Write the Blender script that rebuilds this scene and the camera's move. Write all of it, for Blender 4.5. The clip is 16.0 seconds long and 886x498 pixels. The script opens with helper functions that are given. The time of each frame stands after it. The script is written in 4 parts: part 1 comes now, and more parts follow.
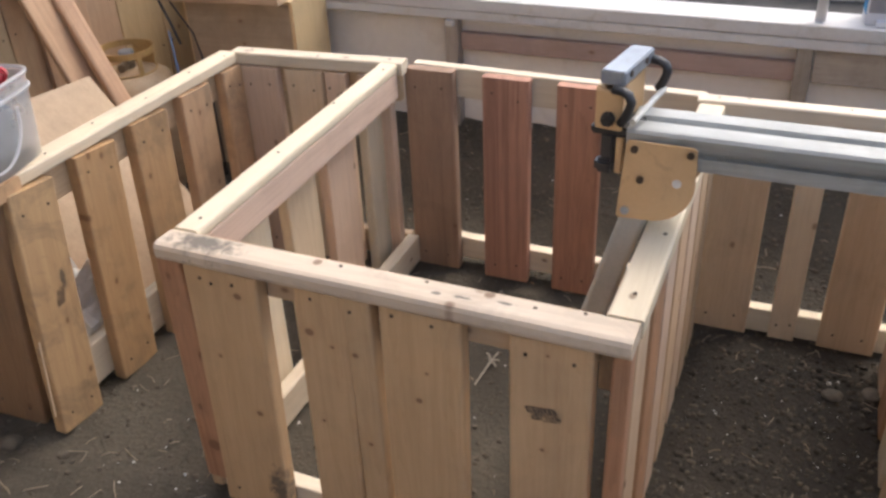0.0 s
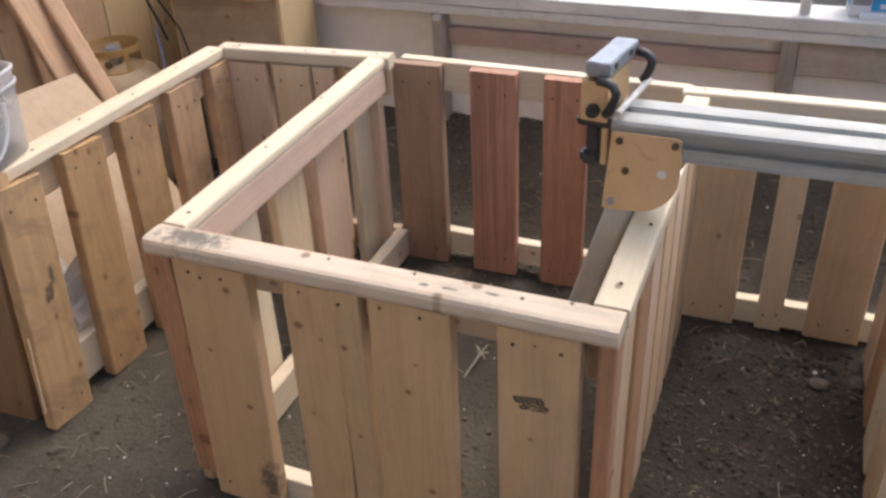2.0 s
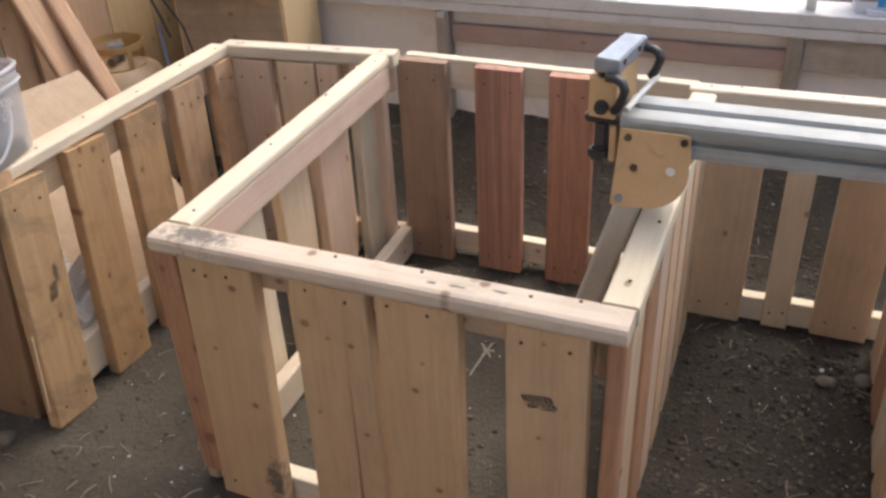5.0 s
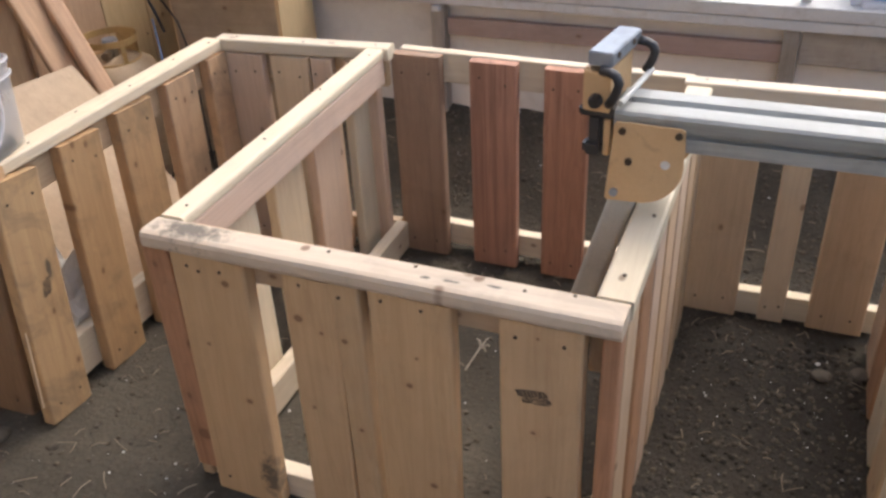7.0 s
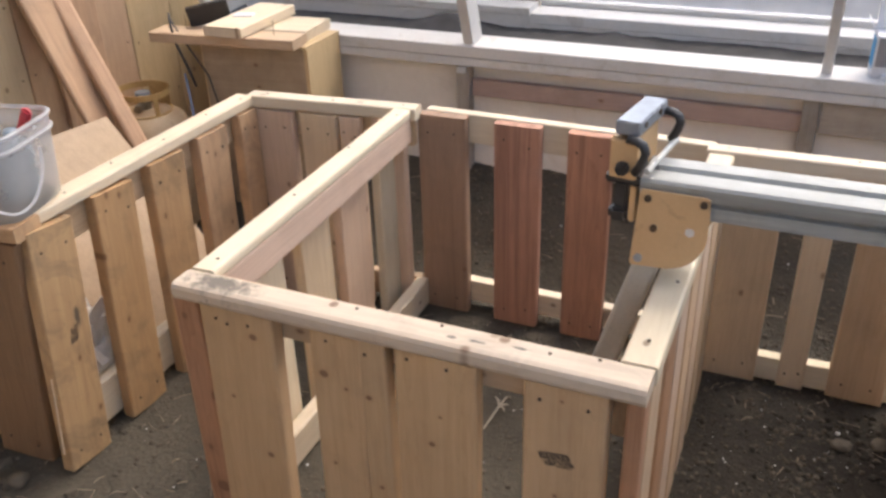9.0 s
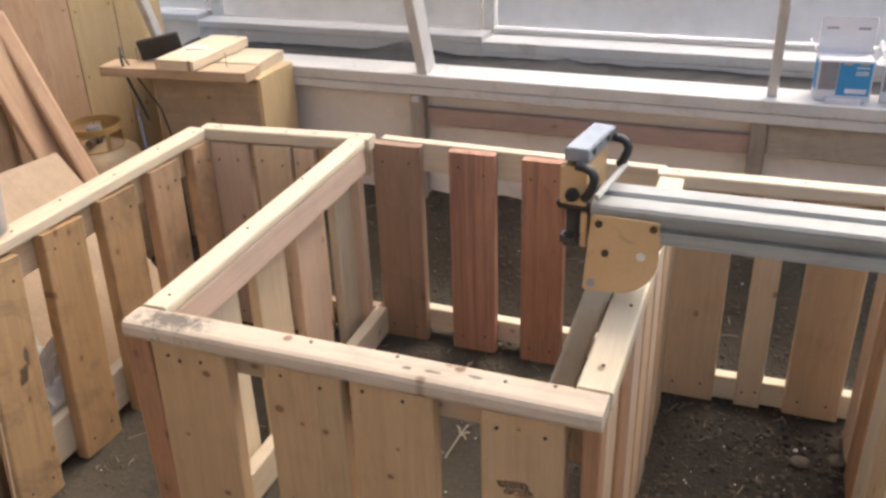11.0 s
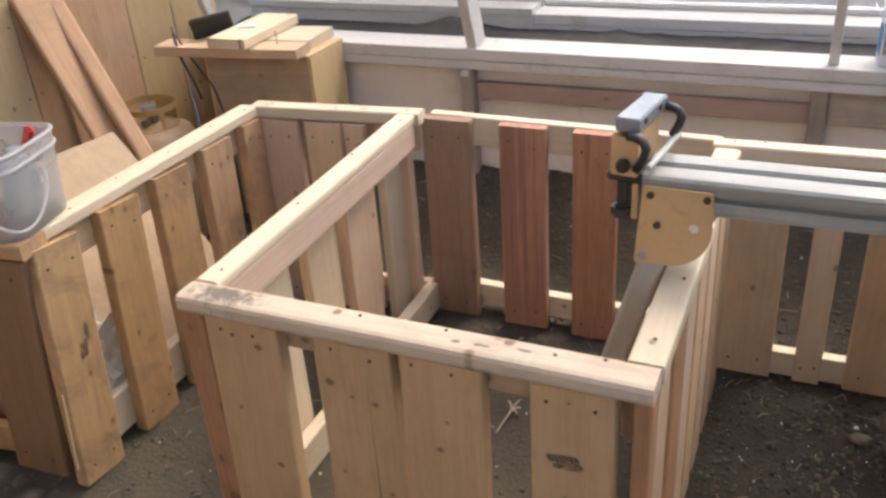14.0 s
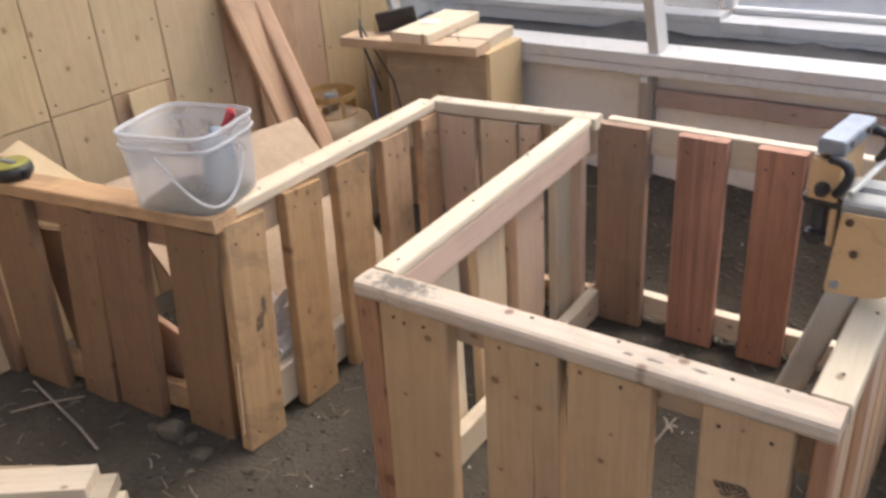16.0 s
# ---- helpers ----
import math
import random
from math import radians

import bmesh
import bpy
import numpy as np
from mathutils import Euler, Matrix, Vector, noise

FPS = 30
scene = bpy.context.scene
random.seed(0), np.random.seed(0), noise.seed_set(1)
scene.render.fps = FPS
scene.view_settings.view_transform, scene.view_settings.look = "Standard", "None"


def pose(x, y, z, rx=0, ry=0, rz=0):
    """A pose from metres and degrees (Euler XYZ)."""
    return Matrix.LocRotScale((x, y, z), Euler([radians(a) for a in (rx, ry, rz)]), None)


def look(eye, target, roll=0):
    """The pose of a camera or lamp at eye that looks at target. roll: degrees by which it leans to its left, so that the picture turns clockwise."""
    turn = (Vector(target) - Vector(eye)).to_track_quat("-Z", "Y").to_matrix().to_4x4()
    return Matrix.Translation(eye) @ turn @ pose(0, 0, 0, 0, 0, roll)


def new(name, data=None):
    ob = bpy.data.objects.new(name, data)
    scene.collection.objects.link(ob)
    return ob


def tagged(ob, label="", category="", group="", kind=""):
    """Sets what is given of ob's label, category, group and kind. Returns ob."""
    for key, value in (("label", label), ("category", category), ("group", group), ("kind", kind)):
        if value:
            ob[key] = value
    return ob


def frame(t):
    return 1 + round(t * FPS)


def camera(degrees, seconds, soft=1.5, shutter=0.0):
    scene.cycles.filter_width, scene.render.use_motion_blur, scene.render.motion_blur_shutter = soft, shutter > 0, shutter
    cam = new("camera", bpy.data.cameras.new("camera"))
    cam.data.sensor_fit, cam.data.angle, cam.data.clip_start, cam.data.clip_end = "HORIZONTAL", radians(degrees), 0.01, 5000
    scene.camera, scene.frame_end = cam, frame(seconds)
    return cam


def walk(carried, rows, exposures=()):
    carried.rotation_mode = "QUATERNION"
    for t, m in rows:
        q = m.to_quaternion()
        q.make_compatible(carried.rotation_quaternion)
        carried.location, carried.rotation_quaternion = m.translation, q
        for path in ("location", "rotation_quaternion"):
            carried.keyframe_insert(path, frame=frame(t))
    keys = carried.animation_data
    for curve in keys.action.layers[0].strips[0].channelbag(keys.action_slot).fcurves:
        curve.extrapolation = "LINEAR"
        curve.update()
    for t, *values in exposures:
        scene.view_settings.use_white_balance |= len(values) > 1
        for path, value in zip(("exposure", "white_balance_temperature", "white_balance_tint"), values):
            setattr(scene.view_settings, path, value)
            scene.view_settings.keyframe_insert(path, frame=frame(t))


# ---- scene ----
cam = camera(53.9, 16.0, 2.8, 0.5)
PATH = [
    (0, (1.082, -1.056, 1.512), (0.378, 0.499, 0.469), -2.7),
    (0.5, (1.084, -1.057, 1.511), (0.389, 0.502, 0.468), -2.6),
    (1, (1.091, -1.058, 1.51), (0.407, 0.503, 0.465), -2.7),
    (1.5, (1.093, -1.064, 1.512), (0.408, 0.495, 0.462), -3.1),
    (2, (1.092, -1.065, 1.51), (0.409, 0.494, 0.459), -2.8),
    (2.5, (1.096, -1.061, 1.509), (0.439, 0.5, 0.445), -3.0),
    (3, (1.092, -1.059, 1.502), (0.445, 0.492, 0.418), -3.2),
    (3.5, (1.09, -1.054, 1.5), (0.478, 0.506, 0.408), -2.6),
    (4, (1.097, -1.058, 1.503), (0.525, 0.534, 0.436), -2.3),
    (4.5, (1.097, -1.059, 1.506), (0.53, 0.54, 0.448), -2.1),
    (5, (1.078, -1.062, 1.505), (0.394, 0.494, 0.45), -2.9),
    (5.2, (1.081, -1.057, 1.505), (0.402, 0.499, 0.447), -2.8),
    (7.3, (1.082, -1.054, 1.501), (0.406, 0.498, 0.435), -3.0),
    (7.5, (1.083, -1.058, 1.506), (0.434, 0.512, 0.45), -2.4),
    (8, (1.076, -1.06, 1.511), (0.384, 0.501, 0.47), -2.4),
    (8.5, (1.088, -1.051, 1.508), (0.512, 0.566, 0.482), -1.2),
    (9, (1.065, -1.080, 1.527), (0.342, 0.518, 0.568), -1.8),
    (9.5, (1.058, -1.086, 1.530), (0.334, 0.518, 0.580), -1.1),
    (10, (1.075, -1.080, 1.537), (0.369, 0.561, 0.637), -1.75),
    (10.2, (1.072, -1.078, 1.536), (0.396, 0.579, 0.640), -1.2),
    (12.3, (1.1, -1.059, 1.524), (0.454, 0.583, 0.583), -2.8),
    (12.5, (1.096, -1.062, 1.522), (0.444, 0.579, 0.582), -3.0),
    (13, (1.089, -1.061, 1.52), (0.404, 0.566, 0.58), -3.2),
    (13.5, (1.085, -1.061, 1.519), (0.355, 0.543, 0.574), -4.0),
    (14, (1.087, -1.061, 1.519), (0.325, 0.527, 0.571), -4.2),
    (14.5, (1.077, -1.066, 1.518), (0.256, 0.483, 0.556), -4.5),
    (15, (1.068, -1.077, 1.52), (0.207, 0.409, 0.496), -4.3),
    (15.5, (1.055, -1.09, 1.525), (0.099, 0.363, 0.537), -4.3),
    (16, (1.037, -1.092, 1.535), (-0.012, 0.333, 0.603), -4.2),
]
walk(cam, [(t, look(eye, target, roll)) for t, eye, target, roll in PATH], [(0, 1.72, 6300, 9), (8, 1.72, 6300, 9), (9.5, 1.80, 6550, 9), (13, 1.76, 6800, 10), (16, 1.77, 6300, 9)])

# ---- world, sun and exposure ----
world = bpy.data.worlds.new("overcast")
scene.world = world
world.use_nodes = True
wn = world.node_tree.nodes
sky = wn.new("ShaderNodeTexSky")
sky.sky_type, sky.sun_disc = "NISHITA", False
SUN_EL, SUN_AZ = radians(58), radians(20)
sky.sun_elevation, sky.sun_rotation = SUN_EL, SUN_AZ
sky.air_density, sky.dust_density = 1.0, 6.0
wn["Background"].inputs["Strength"].default_value = 0.15
world.node_tree.links.new(sky.outputs[0], wn["Background"].inputs["Color"])
sun = new("sun", bpy.data.lights.new("sun", "SUN"))
sun.data.energy, sun.data.angle, sun.data.color = 0.6, radians(50), (1.0, 0.95, 0.88)
sun_from = Vector((math.sin(SUN_AZ) * math.cos(SUN_EL), math.cos(SUN_AZ) * math.cos(SUN_EL), math.sin(SUN_EL)))
sun.matrix_basis = look(sun_from * 12, (0, 0, 0))


# ---- materials ----
def mat_new(name, rough=0.7, metal=0.0):
    m = bpy.data.materials.new(name)
    m.use_nodes = True
    b = m.node_tree.nodes["Principled BSDF"]
    b.inputs["Roughness"].default_value, b.inputs["Metallic"].default_value = rough, metal
    return m, m.node_tree.nodes, m.node_tree.links, b


def mixc(n, l, fac, a, b, how="MIX"):
    x = n.new("ShaderNodeMix")
    x.data_type, x.blend_type = "RGBA", how
    for socket, v in ((x.inputs[0], fac), (x.inputs[6], a), (x.inputs[7], b)):
        if isinstance(v, (int, float)):
            socket.default_value = v
        elif isinstance(v, tuple):
            socket.default_value = (*v[:3], 1)
        else:
            l.new(v, socket)
    return x.outputs[2]


def maths(n, l, op, a, b=0.0):
    x = n.new("ShaderNodeMath")
    x.operation = op
    for socket, v in zip(x.inputs, (a, b)):
        if isinstance(v, (int, float)):
            socket.default_value = v
        else:
            l.new(v, socket)
    return x.outputs[0]


def ramp(n, l, v, stops):
    r = n.new("ShaderNodeValToRGB")
    l.new(v, r.inputs[0])
    while len(r.color_ramp.elements) < len(stops):
        r.color_ramp.elements.new(0.5)
    for e, (p, c) in zip(r.color_ramp.elements, stops):
        e.position, e.color = p, (*c, 1) if isinstance(c, tuple) else (c, c, c, 1)
    return r.outputs[0]


def noise_of(n, l, vec, scale, detail=4, distortion=0.0, rough=0.55):
    x = n.new("ShaderNodeTexNoise")
    l.new(vec, x.inputs["Vector"])
    x.inputs["Scale"].default_value, x.inputs["Detail"].default_value = scale, detail
    x.inputs["Distortion"].default_value, x.inputs["Roughness"].default_value = distortion, rough
    return x.outputs[0]


def local_coords(n, l, stretch=(1, 1, 1)):
    """Each object's own coordinates, shifted by a chance amount for each object and stretched."""
    tc, info, add, mul = (n.new(k) for k in ("ShaderNodeTexCoord", "ShaderNodeObjectInfo", "ShaderNodeVectorMath", "ShaderNodeVectorMath"))
    shift = n.new("ShaderNodeVectorMath")
    shift.operation, shift.inputs[1].default_value = "SCALE", (0, 0, 0)
    shift.inputs[0].default_value = (37.0, 53.0, 19.0)
    l.new(info.outputs["Random"], shift.inputs["Scale"])
    l.new(tc.outputs["Object"], add.inputs[0])
    l.new(shift.outputs[0], add.inputs[1])
    mul.operation, mul.inputs[1].default_value = "MULTIPLY", stretch
    l.new(add.outputs[0], mul.inputs[0])
    return mul.outputs[0], add.outputs[0], info.outputs["Random"]


def bump(n, l, b, height, strength=0.3, dist=0.002):
    x = n.new("ShaderNodeBump")
    x.inputs["Strength"].default_value, x.inputs["Distance"].default_value = strength, dist
    l.new(height, x.inputs["Height"])
    l.new(x.outputs[0], b.inputs["Normal"])


def wood(name, light, dark, knots=0.7, dirt=0.25, rough=0.62, vary=0.18, knot_colour=(0.17, 0.075, 0.03), dirt_colour=(0.10, 0.075, 0.05), blots=(), streaks=0.16, pins=()):
    """Sawn boards: grain along the local x axis, growth lines, knots and smudges."""
    m, n, l, b = mat_new(name, rough)
    grain, plain, chance = local_coords(n, l, (1.0, 16.0, 16.0))
    fine = noise_of(n, l, grain, 6.0, 6, 0.4)
    lines = local_coords(n, l, (0.35, 5.0, 5.0))[0]
    broad = noise_of(n, l, lines, 3.2, 3, 1.2)
    rings = maths(n, l, "FRACT", maths(n, l, "MULTIPLY", broad, 9.0))
    rings = maths(n, l, "MULTIPLY", maths(n, l, "POWER", rings, 2.5), 0.75)
    tone = maths(n, l, "ADD", maths(n, l, "MULTIPLY", fine, 0.55), maths(n, l, "MULTIPLY", rings, 0.26))
    colour = ramp(n, l, tone, [(0.18, light), (0.75, dark)])
    streak = noise_of(n, l, local_coords(n, l, (0.5, 22.0, 22.0))[0], 2.0, 3, 0.3)
    colour = mixc(n, l, ramp(n, l, streak, [(0.52, 0.0), (0.66, streaks)]), colour, tuple(0.72 * c for c in dark))
    colour = mixc(n, l, ramp(n, l, streak, [(0.32, 0.3), (0.44, 0.0)]), colour, tuple(min(1.12 * c, 0.8) for c in light))
    spot = n.new("ShaderNodeTexVoronoi")
    spot.voronoi_dimensions = "2D"
    l.new(local_coords(n, l, (6.0, 9.0, 1.0))[0], spot.inputs["Vector"])
    spot.inputs["Scale"].default_value = 1.0
    wob = maths(n, l, "ADD", spot.outputs["Distance"], maths(n, l, "MULTIPLY", fine, 0.05))
    pick = n.new("ShaderNodeSeparateColor")
    l.new(spot.outputs["Color"], pick.inputs[0])
    there = maths(n, l, "LESS_THAN", pick.outputs[0], knots)
    knot = maths(n, l, "MULTIPLY", there, ramp(n, l, wob, [(0.055, 1.0), (0.10, 0.0)]))
    ring = maths(n, l, "MULTIPLY", there, ramp(n, l, wob, [(0.07, 0.35), (0.20, 0.0)]))
    colour = mixc(n, l, ring, colour, dark)
    colour = mixc(n, l, maths(n, l, "MULTIPLY", knot, 0.7), colour, knot_colour)
    smudge = ramp(n, l, noise_of(n, l, plain, 6.0, 7, 0.7, 0.7), [(0.48, 0.0), (0.72, 1.0)])
    colour = mixc(n, l, maths(n, l, "MULTIPLY", smudge, dirt), colour, dirt_colour)
    for bx, by, rx, ry in blots:
        own, off, size, far = n.new("ShaderNodeTexCoord"), n.new("ShaderNodeVectorMath"), n.new("ShaderNodeVectorMath"), n.new("ShaderNodeVectorMath")
        off.operation, size.operation, far.operation = "SUBTRACT", "MULTIPLY", "LENGTH"
        off.inputs[1].default_value, size.inputs[1].default_value = (bx, by, 0), (1 / rx, 1 / ry, 0)
        l.new(own.outputs["Object"], off.inputs[0])
        l.new(off.outputs[0], size.inputs[0])
        l.new(size.outputs[0], far.inputs[0])
        edge = maths(n, l, "ADD", far.outputs["Value"], maths(n, l, "MULTIPLY", noise_of(n, l, plain, 45.0, 6, 0.6, 0.7), 2.2))
        colour = mixc(n, l, maths(n, l, "MULTIPLY", ramp(n, l, maths(n, l, "MULTIPLY", edge, 0.5), [(0.72, 1.0), (1.0, 0.0)]), 0.8), colour, (0.06, 0.055, 0.048))
    for px, py, r in pins:
        own, off, size, far = n.new("ShaderNodeTexCoord"), n.new("ShaderNodeVectorMath"), n.new("ShaderNodeVectorMath"), n.new("ShaderNodeVectorMath")
        off.operation, size.operation, far.operation = "SUBTRACT", "MULTIPLY", "LENGTH"
        off.inputs[1].default_value, size.inputs[1].default_value = (px, py, 0), (1 / r, 0.85 / r, 0)
        l.new(own.outputs["Object"], off.inputs[0])
        l.new(off.outputs[0], size.inputs[0])
        l.new(size.outputs[0], far.inputs[0])
        edge = maths(n, l, "ADD", maths(n, l, "MULTIPLY", far.outputs["Value"], 0.3), maths(n, l, "MULTIPLY", fine, 0.10))
        colour = mixc(n, l, ramp(n, l, edge, [(0.30, 0.45), (0.85, 0.0)]), colour, dark)
        colour = mixc(n, l, ramp(n, l, edge, [(0.27, 0.75), (0.38, 0.0)]), colour, knot_colour)
    hsv = n.new("ShaderNodeHueSaturation")
    l.new(colour, hsv.inputs["Color"])
    l.new(maths(n, l, "ADD", maths(n, l, "MULTIPLY", chance, 2 * vary), 1.0 - vary), hsv.inputs["Value"])
    l.new(maths(n, l, "ADD", maths(n, l, "MULTIPLY", maths(n, l, "FRACT", maths(n, l, "MULTIPLY", chance, 7.31)), min(0.16, 1.2 * vary)), 0.925 - min(0.08, 0.6 * vary)), hsv.inputs["Saturation"])
    l.new(maths(n, l, "ADD", maths(n, l, "MULTIPLY", maths(n, l, "FRACT", maths(n, l, "MULTIPLY", chance, 3.77)), min(0.010, 0.08 * vary)), 0.5 - min(0.005, 0.04 * vary)), hsv.inputs["Hue"])
    l.new(hsv.outputs[0], b.inputs["Base Color"])
    bump(n, l, b, tone, 0.25, 0.0015)
    return m


def speckled(name, a, c, scale=6.0, rough=0.7, metal=0.0, strength=0.2, dist=0.002, stain=None, stain_amount=0.5):
    """Paint, metal, plastic or earth: two scales of variation, and stains."""
    m, n, l, b = mat_new(name, rough, metal)
    _, plain, chance = local_coords(n, l)
    big, small = noise_of(n, l, plain, scale, 5), noise_of(n, l, plain, scale * 14, 4)
    tone = maths(n, l, "ADD", maths(n, l, "MULTIPLY", big, 0.6), maths(n, l, "MULTIPLY", small, 0.4))
    colour = ramp(n, l, tone, [(0.3, a), (0.7, c)])
    if stain:
        s = ramp(n, l, noise_of(n, l, plain, scale * 1.7, 7, 0.8, 0.7), [(0.55, 0.0), (0.72, 1.0)])
        colour = mixc(n, l, maths(n, l, "MULTIPLY", s, stain_amount), colour, stain)
    l.new(colour, b.inputs["Base Color"])
    r = ramp(n, l, tone, [(0.3, max(rough - 0.1, 0.05)), (0.7, min(rough + 0.1, 1.0))])
    l.new(r, b.inputs["Roughness"])
    bump(n, l, b, tone, strength, dist)
    return m


PINE = wood("fresh_pine", (0.60, 0.435, 0.255), (0.47, 0.31, 0.165), dirt=0.15)
PINE_PALE = wood("pale_pine", (0.69, 0.59, 0.43), (0.58, 0.465, 0.305), knots=0.4, dirt=0.10)
PINE_PINK = wood("pink_fir", (0.68, 0.50, 0.345), (0.55, 0.375, 0.24), knots=0.3, dirt=0.10, vary=0.08)
PINE_TAN = wood("tan_pine", (0.64, 0.45, 0.265), (0.52, 0.34, 0.185), knots=0.35, dirt=0.18, vary=0.05)
CORNER = wood("red_brown_fir", (0.47, 0.235, 0.115), (0.29, 0.125, 0.055), knots=0.3, dirt=0.25, vary=0.03, streaks=0.4, pins=((0.10, 0.010, 0.016),))
# rail's side face: pink fir, deepened in colour for shade
RAIL_SHADED = wood("shaded_pink_rail", (0.68, 0.50, 0.37), (0.57, 0.39, 0.275), knots=0.0, dirt=0.12, vary=0.02)
RAIL_CREAM = wood("cream_rail", (0.72, 0.62, 0.44), (0.64, 0.53, 0.35), knots=0.2, dirt=0.06, vary=0.02, streaks=0.06)
FRONT_PINE = ((0.60, 0.395, 0.20), (0.485, 0.292, 0.135))
SLAT_A = wood("pine_with_black_knot", *FRONT_PINE, knots=0.0, dirt=0.15, vary=0.02, blots=((0.085, 0.066, 0.085, 0.030),), pins=((0.593, 0.036, 0.008), (0.30, 0.045, 0.007), (0.43, -0.03, 0.004)))
SLAT_B = wood("pine_with_round_knots", *FRONT_PINE, knots=0.0, dirt=0.15, vary=0.02, pins=((0.548, -0.028, 0.009), (0.525, 0.018, 0.004), (0.33, -0.02, 0.004)))
SLAT_B2 = wood("pine_with_small_knots", (0.57, 0.385, 0.20), (0.455, 0.285, 0.135), knots=0.0, dirt=0.15, vary=0.02, pins=((0.517, -0.012, 0.006), (0.30, 0.0, 0.005)))
SLAT_C = wood("plain_pine", *FRONT_PINE, knots=0.0, dirt=0.15, vary=0.02, pins=((0.447, -0.008, 0.006), (0.20, 0.03, 0.007), (0.515, 0.01, 0.003)))
SLAT_D = wood("pine_under_stamp", *FRONT_PINE, knots=0.0, dirt=0.15, vary=0.02, pins=((0.405, -0.012, 0.004), (0.25, 0.02, 0.006), (0.615, -0.005, 0.003)))
# box front: plywood darkened in colour for the shade on that face
BOX_SHADED = wood("shaded_plywood", (0.43, 0.325, 0.21), (0.35, 0.255, 0.16), knots=0.3, dirt=0.35, vary=0.03)
RAIL_STAINED = wood("stained_rail_fir", (0.66, 0.545, 0.41), (0.55, 0.425, 0.295), knots=0.35, dirt=0.3, vary=0.02, blots=((0.095, -0.002, 0.105, 0.040), (0.623, 0.004, 0.022, 0.005), (0.578, 0.006, 0.016, 0.005), (0.70, -0.004, 0.02, 0.004)), pins=((0.335, -0.014, 0.009), (0.665, -0.020, 0.010)))
PINE_OLD = wood("honey_pine", (0.55, 0.345, 0.165), (0.40, 0.225, 0.10), knots=0.6, dirt=0.6, vary=0.1, dirt_colour=(0.15, 0.11, 0.07))
OLD_STAINED = wood("honey_pine_with_stains", (0.57, 0.36, 0.165), (0.42, 0.24, 0.105), knots=0.3, dirt=0.75, vary=0.02, dirt_colour=(0.15, 0.11, 0.07), blots=((0.40, 0.030, 0.035, 0.010),))
LEDGER_KNOT = wood("pine_ledger_with_knot", (0.60, 0.435, 0.255), (0.47, 0.31, 0.165), knots=0.2, dirt=0.2, vary=0.02, pins=((0.155, 0.015, 0.012), (0.52, -0.01, 0.008)))
BROWN = wood("brown_fir", (0.47, 0.26, 0.135), (0.31, 0.155, 0.075), knots=0.35, dirt=0.3, vary=0.1)
# brown fir, darkened in colour for the weak light at the left end
FIR_SHADED = wood("shaded_brown_fir", (0.31, 0.178, 0.092), (0.21, 0.112, 0.055), knots=0.35, dirt=0.35, vary=0.1)
CREAM = wood("cream_pine", (0.72, 0.56, 0.36), (0.60, 0.435, 0.255), knots=0.4, dirt=0.12, vary=0.05)
RED = wood("red_cedar", (0.49, 0.245, 0.15), (0.26, 0.112, 0.066), knots=0.25, dirt=0.2, vary=0.08, streaks=0.5)
UMBER = wood("dark_cedar", (0.35, 0.22, 0.14), (0.245, 0.145, 0.09), knots=0.25, dirt=0.3, vary=0.05, streaks=0.4)
GREY_WOOD = wood("weathered_wood", (0.37, 0.32, 0.26), (0.24, 0.205, 0.165), knots=0.3, dirt=0.4)
PLY = wood("plywood", (0.63, 0.465, 0.245), (0.53, 0.375, 0.18), knots=0.35, dirt=0.15, vary=0.07)
PLY_TAN = wood("tan_plywood", (0.52, 0.38, 0.22), (0.42, 0.295, 0.165), knots=0.3, dirt=0.2, vary=0.06)
RED_PLY = wood("reddish_plywood", (0.55, 0.36, 0.20), (0.44, 0.27, 0.145), knots=0.3, dirt=0.2, vary=0.04)
SHEET = wood("tan_sheet_plywood", (0.44, 0.31, 0.185), (0.355, 0.24, 0.14), knots=0.2, dirt=0.25, vary=0.03)
LEANER = wood("brown_plank", (0.53, 0.32, 0.17), (0.38, 0.21, 0.105), knots=0.3, dirt=0.3, vary=0.08)
REDPLANK = wood("red_brown_plank", (0.44, 0.31, 0.255), (0.36, 0.25, 0.205), knots=0.2, dirt=0.3, vary=0.06)
WHITE = speckled("white_paint", (0.64, 0.63, 0.61), (0.555, 0.545, 0.52), 5.0, 0.55, stain=(0.36, 0.31, 0.24), stain_amount=0.55)
PANEL = speckled("whitewashed_panel", (0.80, 0.76, 0.70), (0.70, 0.66, 0.60), 3.0, 0.75, stain=(0.42, 0.34, 0.26), stain_amount=0.35)


